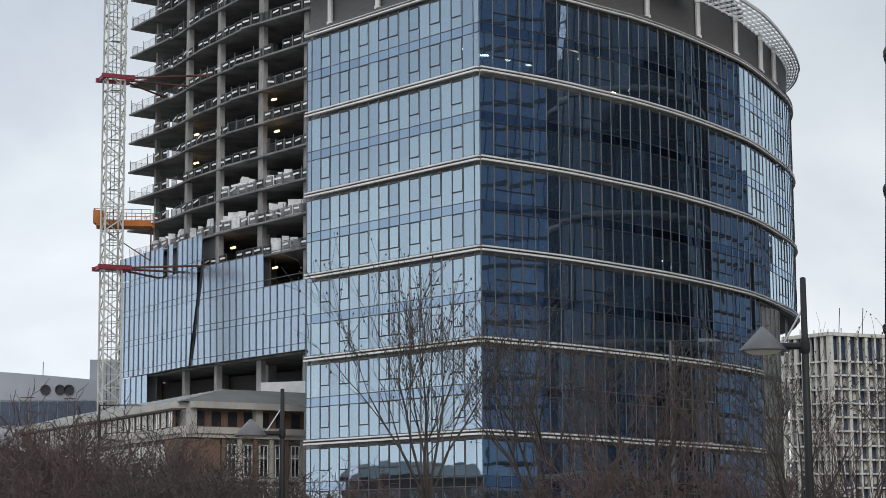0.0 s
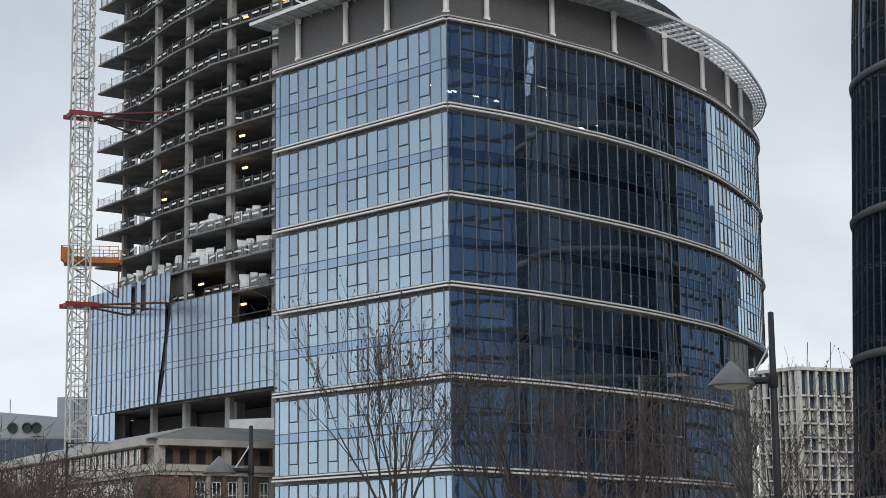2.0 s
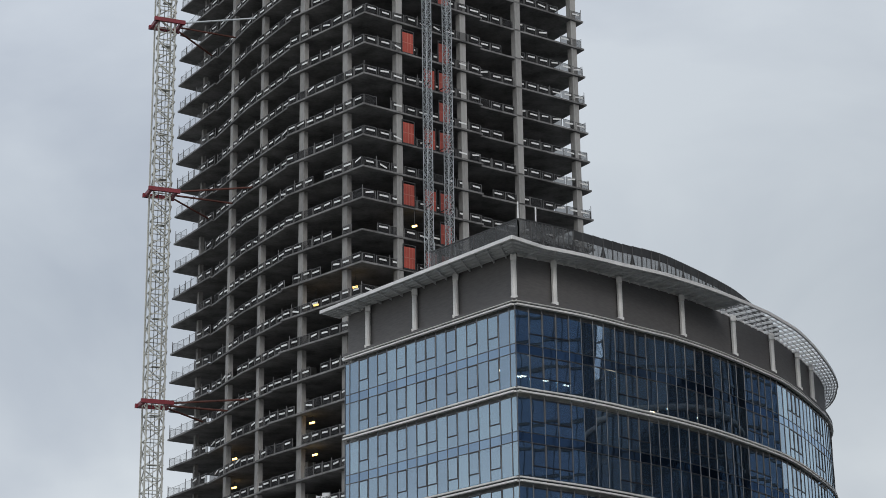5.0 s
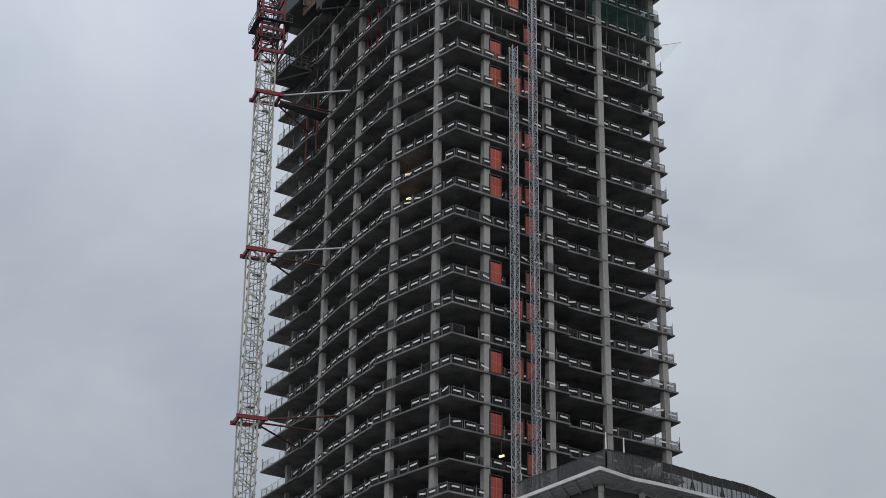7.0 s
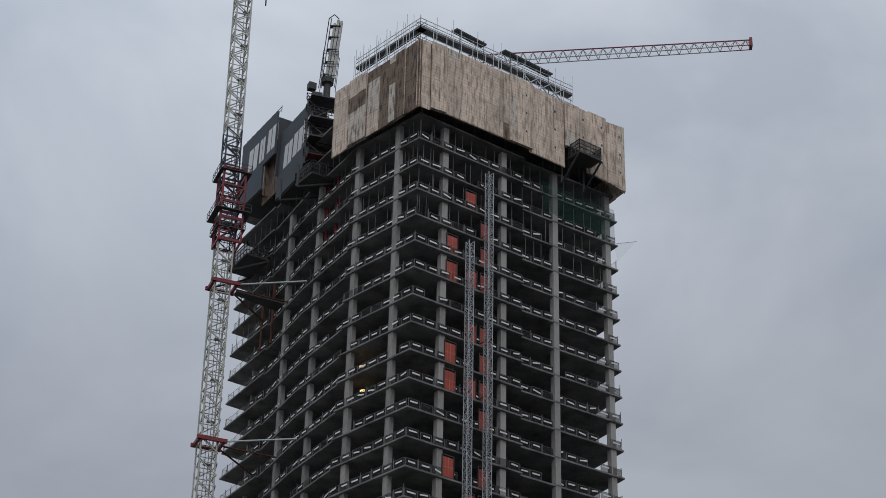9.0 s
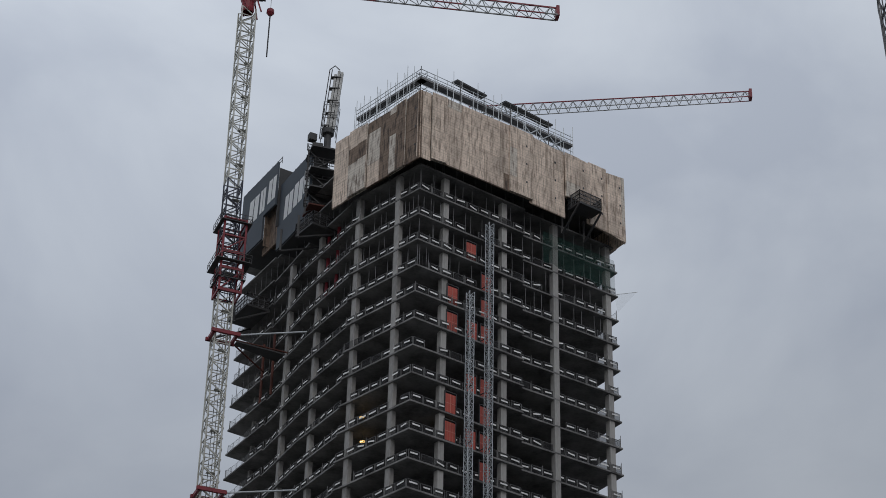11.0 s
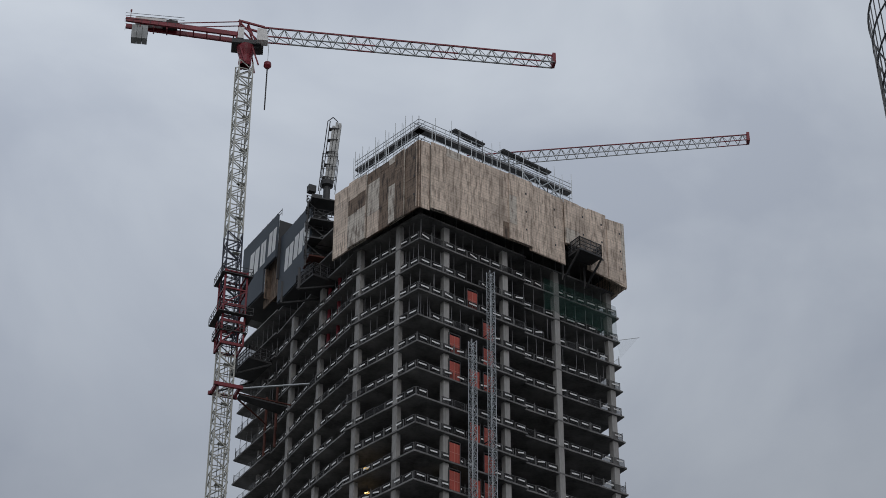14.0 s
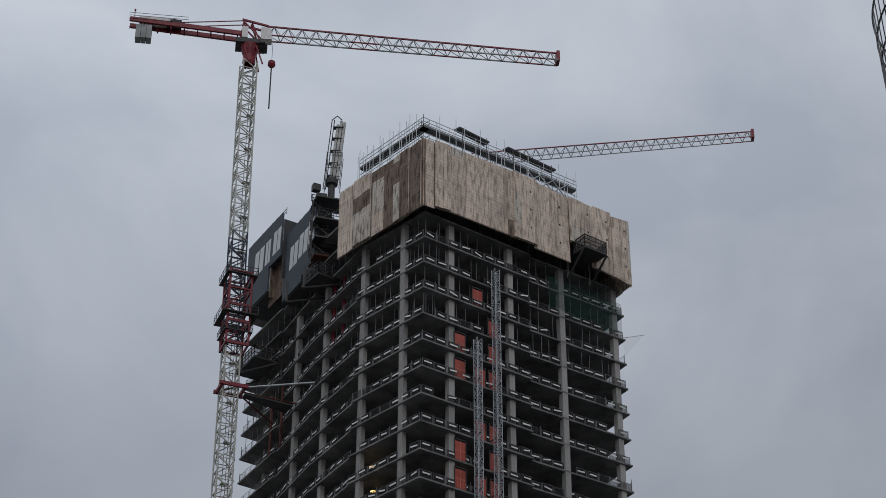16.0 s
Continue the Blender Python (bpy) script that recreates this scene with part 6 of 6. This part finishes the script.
def road_lamp(pole, head, z, label):
    e = thing("road_lamp", (*pole, 0), label, "street lamp", "road lamps")
    part("pole", Mesh().lathe(tuple(pole), [(0.1, 0), (0.08, 4), (0.055, z)], 10), MULLION if pole[0] > 0 else LAMPDARK, e, smooth=True)
    part("arm", Mesh().beam((*pole, z - 0.04), (*head, z), 0.07, n=6).beam((*pole, z - 0.3), (*Vector(pole).lerp(Vector(head), 0.5), z - 0.02), 0.03, n=6), LAMPDARK, e)
    d = (Vector(head) - Vector(pole)).normalized() * 0.6
    h = Vector(head)
    part("lamp_head", Mesh().hexa([(h.x - d.x * 0.5, h.y - 0.14, z - 0.08), (h.x + d.x, h.y - 0.1, z - 0.06), (h.x + d.x, h.y + 0.1, z - 0.06), (h.x - d.x * 0.5, h.y + 0.14, z - 0.08)],
                                  [(h.x - d.x * 0.5, h.y - 0.06, z + 0.06), (h.x + d.x * 0.6, h.y - 0.04, z + 0.05), (h.x + d.x * 0.6, h.y + 0.04, z + 0.05), (h.x - d.x * 0.5, h.y + 0.06, z + 0.06)]), LAMPCONE, e)
    return e


road_lamp((8.67, 73.49), (10.0, 73.32), 8.82, "slim road lamp with a flat head on an arm")
road_lamp((-19.5, 109.27), (-17.7, 109.6), 8.9, "slim dark road lamp in front of the old building")


# ---- bare trees and thickets ----
def limb(mesh, tips, p, d, length, r, depth, rng, up, spread, dense=0.6, side=4):
    """One branch and all that grows from it."""
    n = 4 if depth > 1 else 3
    step = length / n
    for i in range(n):
        r2 = r * (0.84 if i < n - 1 else 0.7)
        d = (d + Vector((rng.gauss(0, 0.15), rng.gauss(0, 0.15), rng.gauss(0, 0.1) + up * 0.08))).normalized()
        q = p + d * step
        mesh.beam(p, q, r * 2, n=side if depth > 1 else 3, w2=r2 * 2)
        p, r = q, r2
        if depth > 0 and i > 0 - (depth < 3):
            for _ in range(1 + (rng.random() < dense) if depth < 4 else 1):
                axis = d.orthogonal().normalized()
                axis.rotate(Matrix.Rotation(rng.uniform(0, 2 * math.pi), 3, d))
                e = (d + axis * rng.uniform(0.55, 1.0) * spread + Vector((0, 0, up * 0.25))).normalized()
                limb(mesh, tips, p, e, length * rng.uniform(0.5, 0.72), max(r * rng.uniform(0.5, 0.66), 0.011), depth - 1, rng, up, spread, dense, side)
    if depth <= 1:
        tips.append(p)


def bare_tree(name, seed, height, stems, depth, mat, up, spread, label, category, group, buds=0.0, trunk_h=1.6, trunk_r=0.09, dense=0.6):
    rng = random.Random(seed)
    e = thing(name, (0, 0, 0), label, category, group)
    trunk, crown, tips = Mesh(), Mesh(), []
    trunk.lathe((0, 0), [(trunk_r * 1.5, -0.05), (trunk_r * 1.1, 0.3), (trunk_r, trunk_h), (0, trunk_h + 0.1)], 10)
    part("trunk", trunk, mat, e, smooth=True)
    for i in range(stems):
        a = 2 * math.pi * (i + rng.uniform(-0.3, 0.3)) / stems
        lean_ = rng.uniform(0.25, 0.6) * spread if i else 0.05
        limb(crown, tips, Vector((0, 0, trunk_h - 0.1)), Vector((math.cos(a) * lean_, math.sin(a) * lean_, 1)).normalized(), (height - trunk_h) * rng.uniform(0.5, 0.62), trunk_r * 0.55, depth, rng, up, spread, dense)
    top = part("crown", crown, mat, e, "bare branching crown", kind="stuff")
    if buds:
        m = Mesh()
        for p in tips:
            if rng.random() < buds and p.z > height * 0.42:
                s = rng.uniform(0.024, 0.048)
                m.lathe((p.x, p.y), [(0, p.z - s * 1.4), (s, p.z), (0, p.z + s * 1.2)], 5)
        part("seed_pod", m, BUD, top, kind="stuff")
    return e


tree = bare_tree("tree", 27, 10.2, 7, 3, BARK, 0.6, 0.66, "bare young street tree with dry seed clusters", "tree", "bare trees", 0.7, 2.4, 0.092, 0.25)
tree.matrix_basis = pose(-0.5, 61.5, 0, 0, 0, 30) @ Matrix.Diagonal((0.8, 0.8, 0.98, 1.0))
red_tree = bare_tree("tree", 5, 9.4, 7, 3, BARK_RED, 0.7, 0.75, "bare reddish-twigged tree with a loose crown", "tree", "bare trees", 0.0, 0.9, 0.13, 0.1)
red_tree.matrix_basis = pose(5.2, 64.0, 0, 0, 0, 10) @ Matrix.Scale(0.82, 4)
shrub = bare_tree("shrub", 9, 4.2, 9, 4, BARK_RED, 0.35, 1.25, "dense bare reddish-brown thicket", "shrub", "bare thickets", 0.0, 0.4, 0.07, 0.15)
shrub.matrix_basis = pose(-9.6, 54.0, 0, 0, 0, 0)
shrub_b = bare_tree("shrub", 14, 3.9, 9, 4, BARK, 0.3, 1.3, "dense bare grey-brown thicket", "shrub", "bare thickets", 0.0, 0.4, 0.07, 0.15)
shrub_b.matrix_basis = pose(-6.7, 50.0, 0, 0, 0, 70)


def put(ob, x, y, turn, s):
    c = copy_thing(ob, pose(x, y, 0, 0, 0, turn))
    c.scale = (s, s, s)
    return c


for x, y, turn, s in ((8.2, 62.0, 120, 0.66), (12.8, 60.0, 40, 0.62)):
    put(red_tree, x, y, turn, s)
for x, y, turn, s in ((3.1, 64.0, 100, 0.9), (6.9, 66.0, 310, 0.82), (8.3, 46.0, 160, 0.58), (13.2, 54.0, 250, 0.66), (-8.4, 62.0, 20, 0.5)):
    put(tree, x, y, turn, s)
for x, y, turn, s in ((-12.9, 60, 75, 1.3), (-14.9, 66, 140, 1.35), (-10.9, 62, 215, 1.2), (-11.6, 55, 300, 1.1), (-9.0, 66, 15, 1.15), (-13.8, 57, 40, 1.15), (-12.4, 52, 160, 1.0), (-15.6, 62, 250, 1.05), (-10.6, 48, 310, 0.8), (-7.9, 57, 200, 0.9), (-3.4, 60, 130, 0.85), (4.4, 57, 10, 0.95), (6.6, 55, 220, 0.9), (8.8, 53, 330, 0.85)):
    put(shrub, x, y, turn, s)
for x, y, turn, s in ((-16.4, 69, 110, 1.35), (-13.6, 70, 200, 1.3), (-7.2, 64, 330, 1.05), (-14.6, 54, 30, 1.1), (-12.2, 64, 270, 1.1), (-5.8, 60, 90, 0.9), (-4.2, 52, 210, 0.75), (2.4, 61, 180, 0.9), (10.2, 56, 60, 0.9)):
    put(shrub_b, x, y, turn, s)
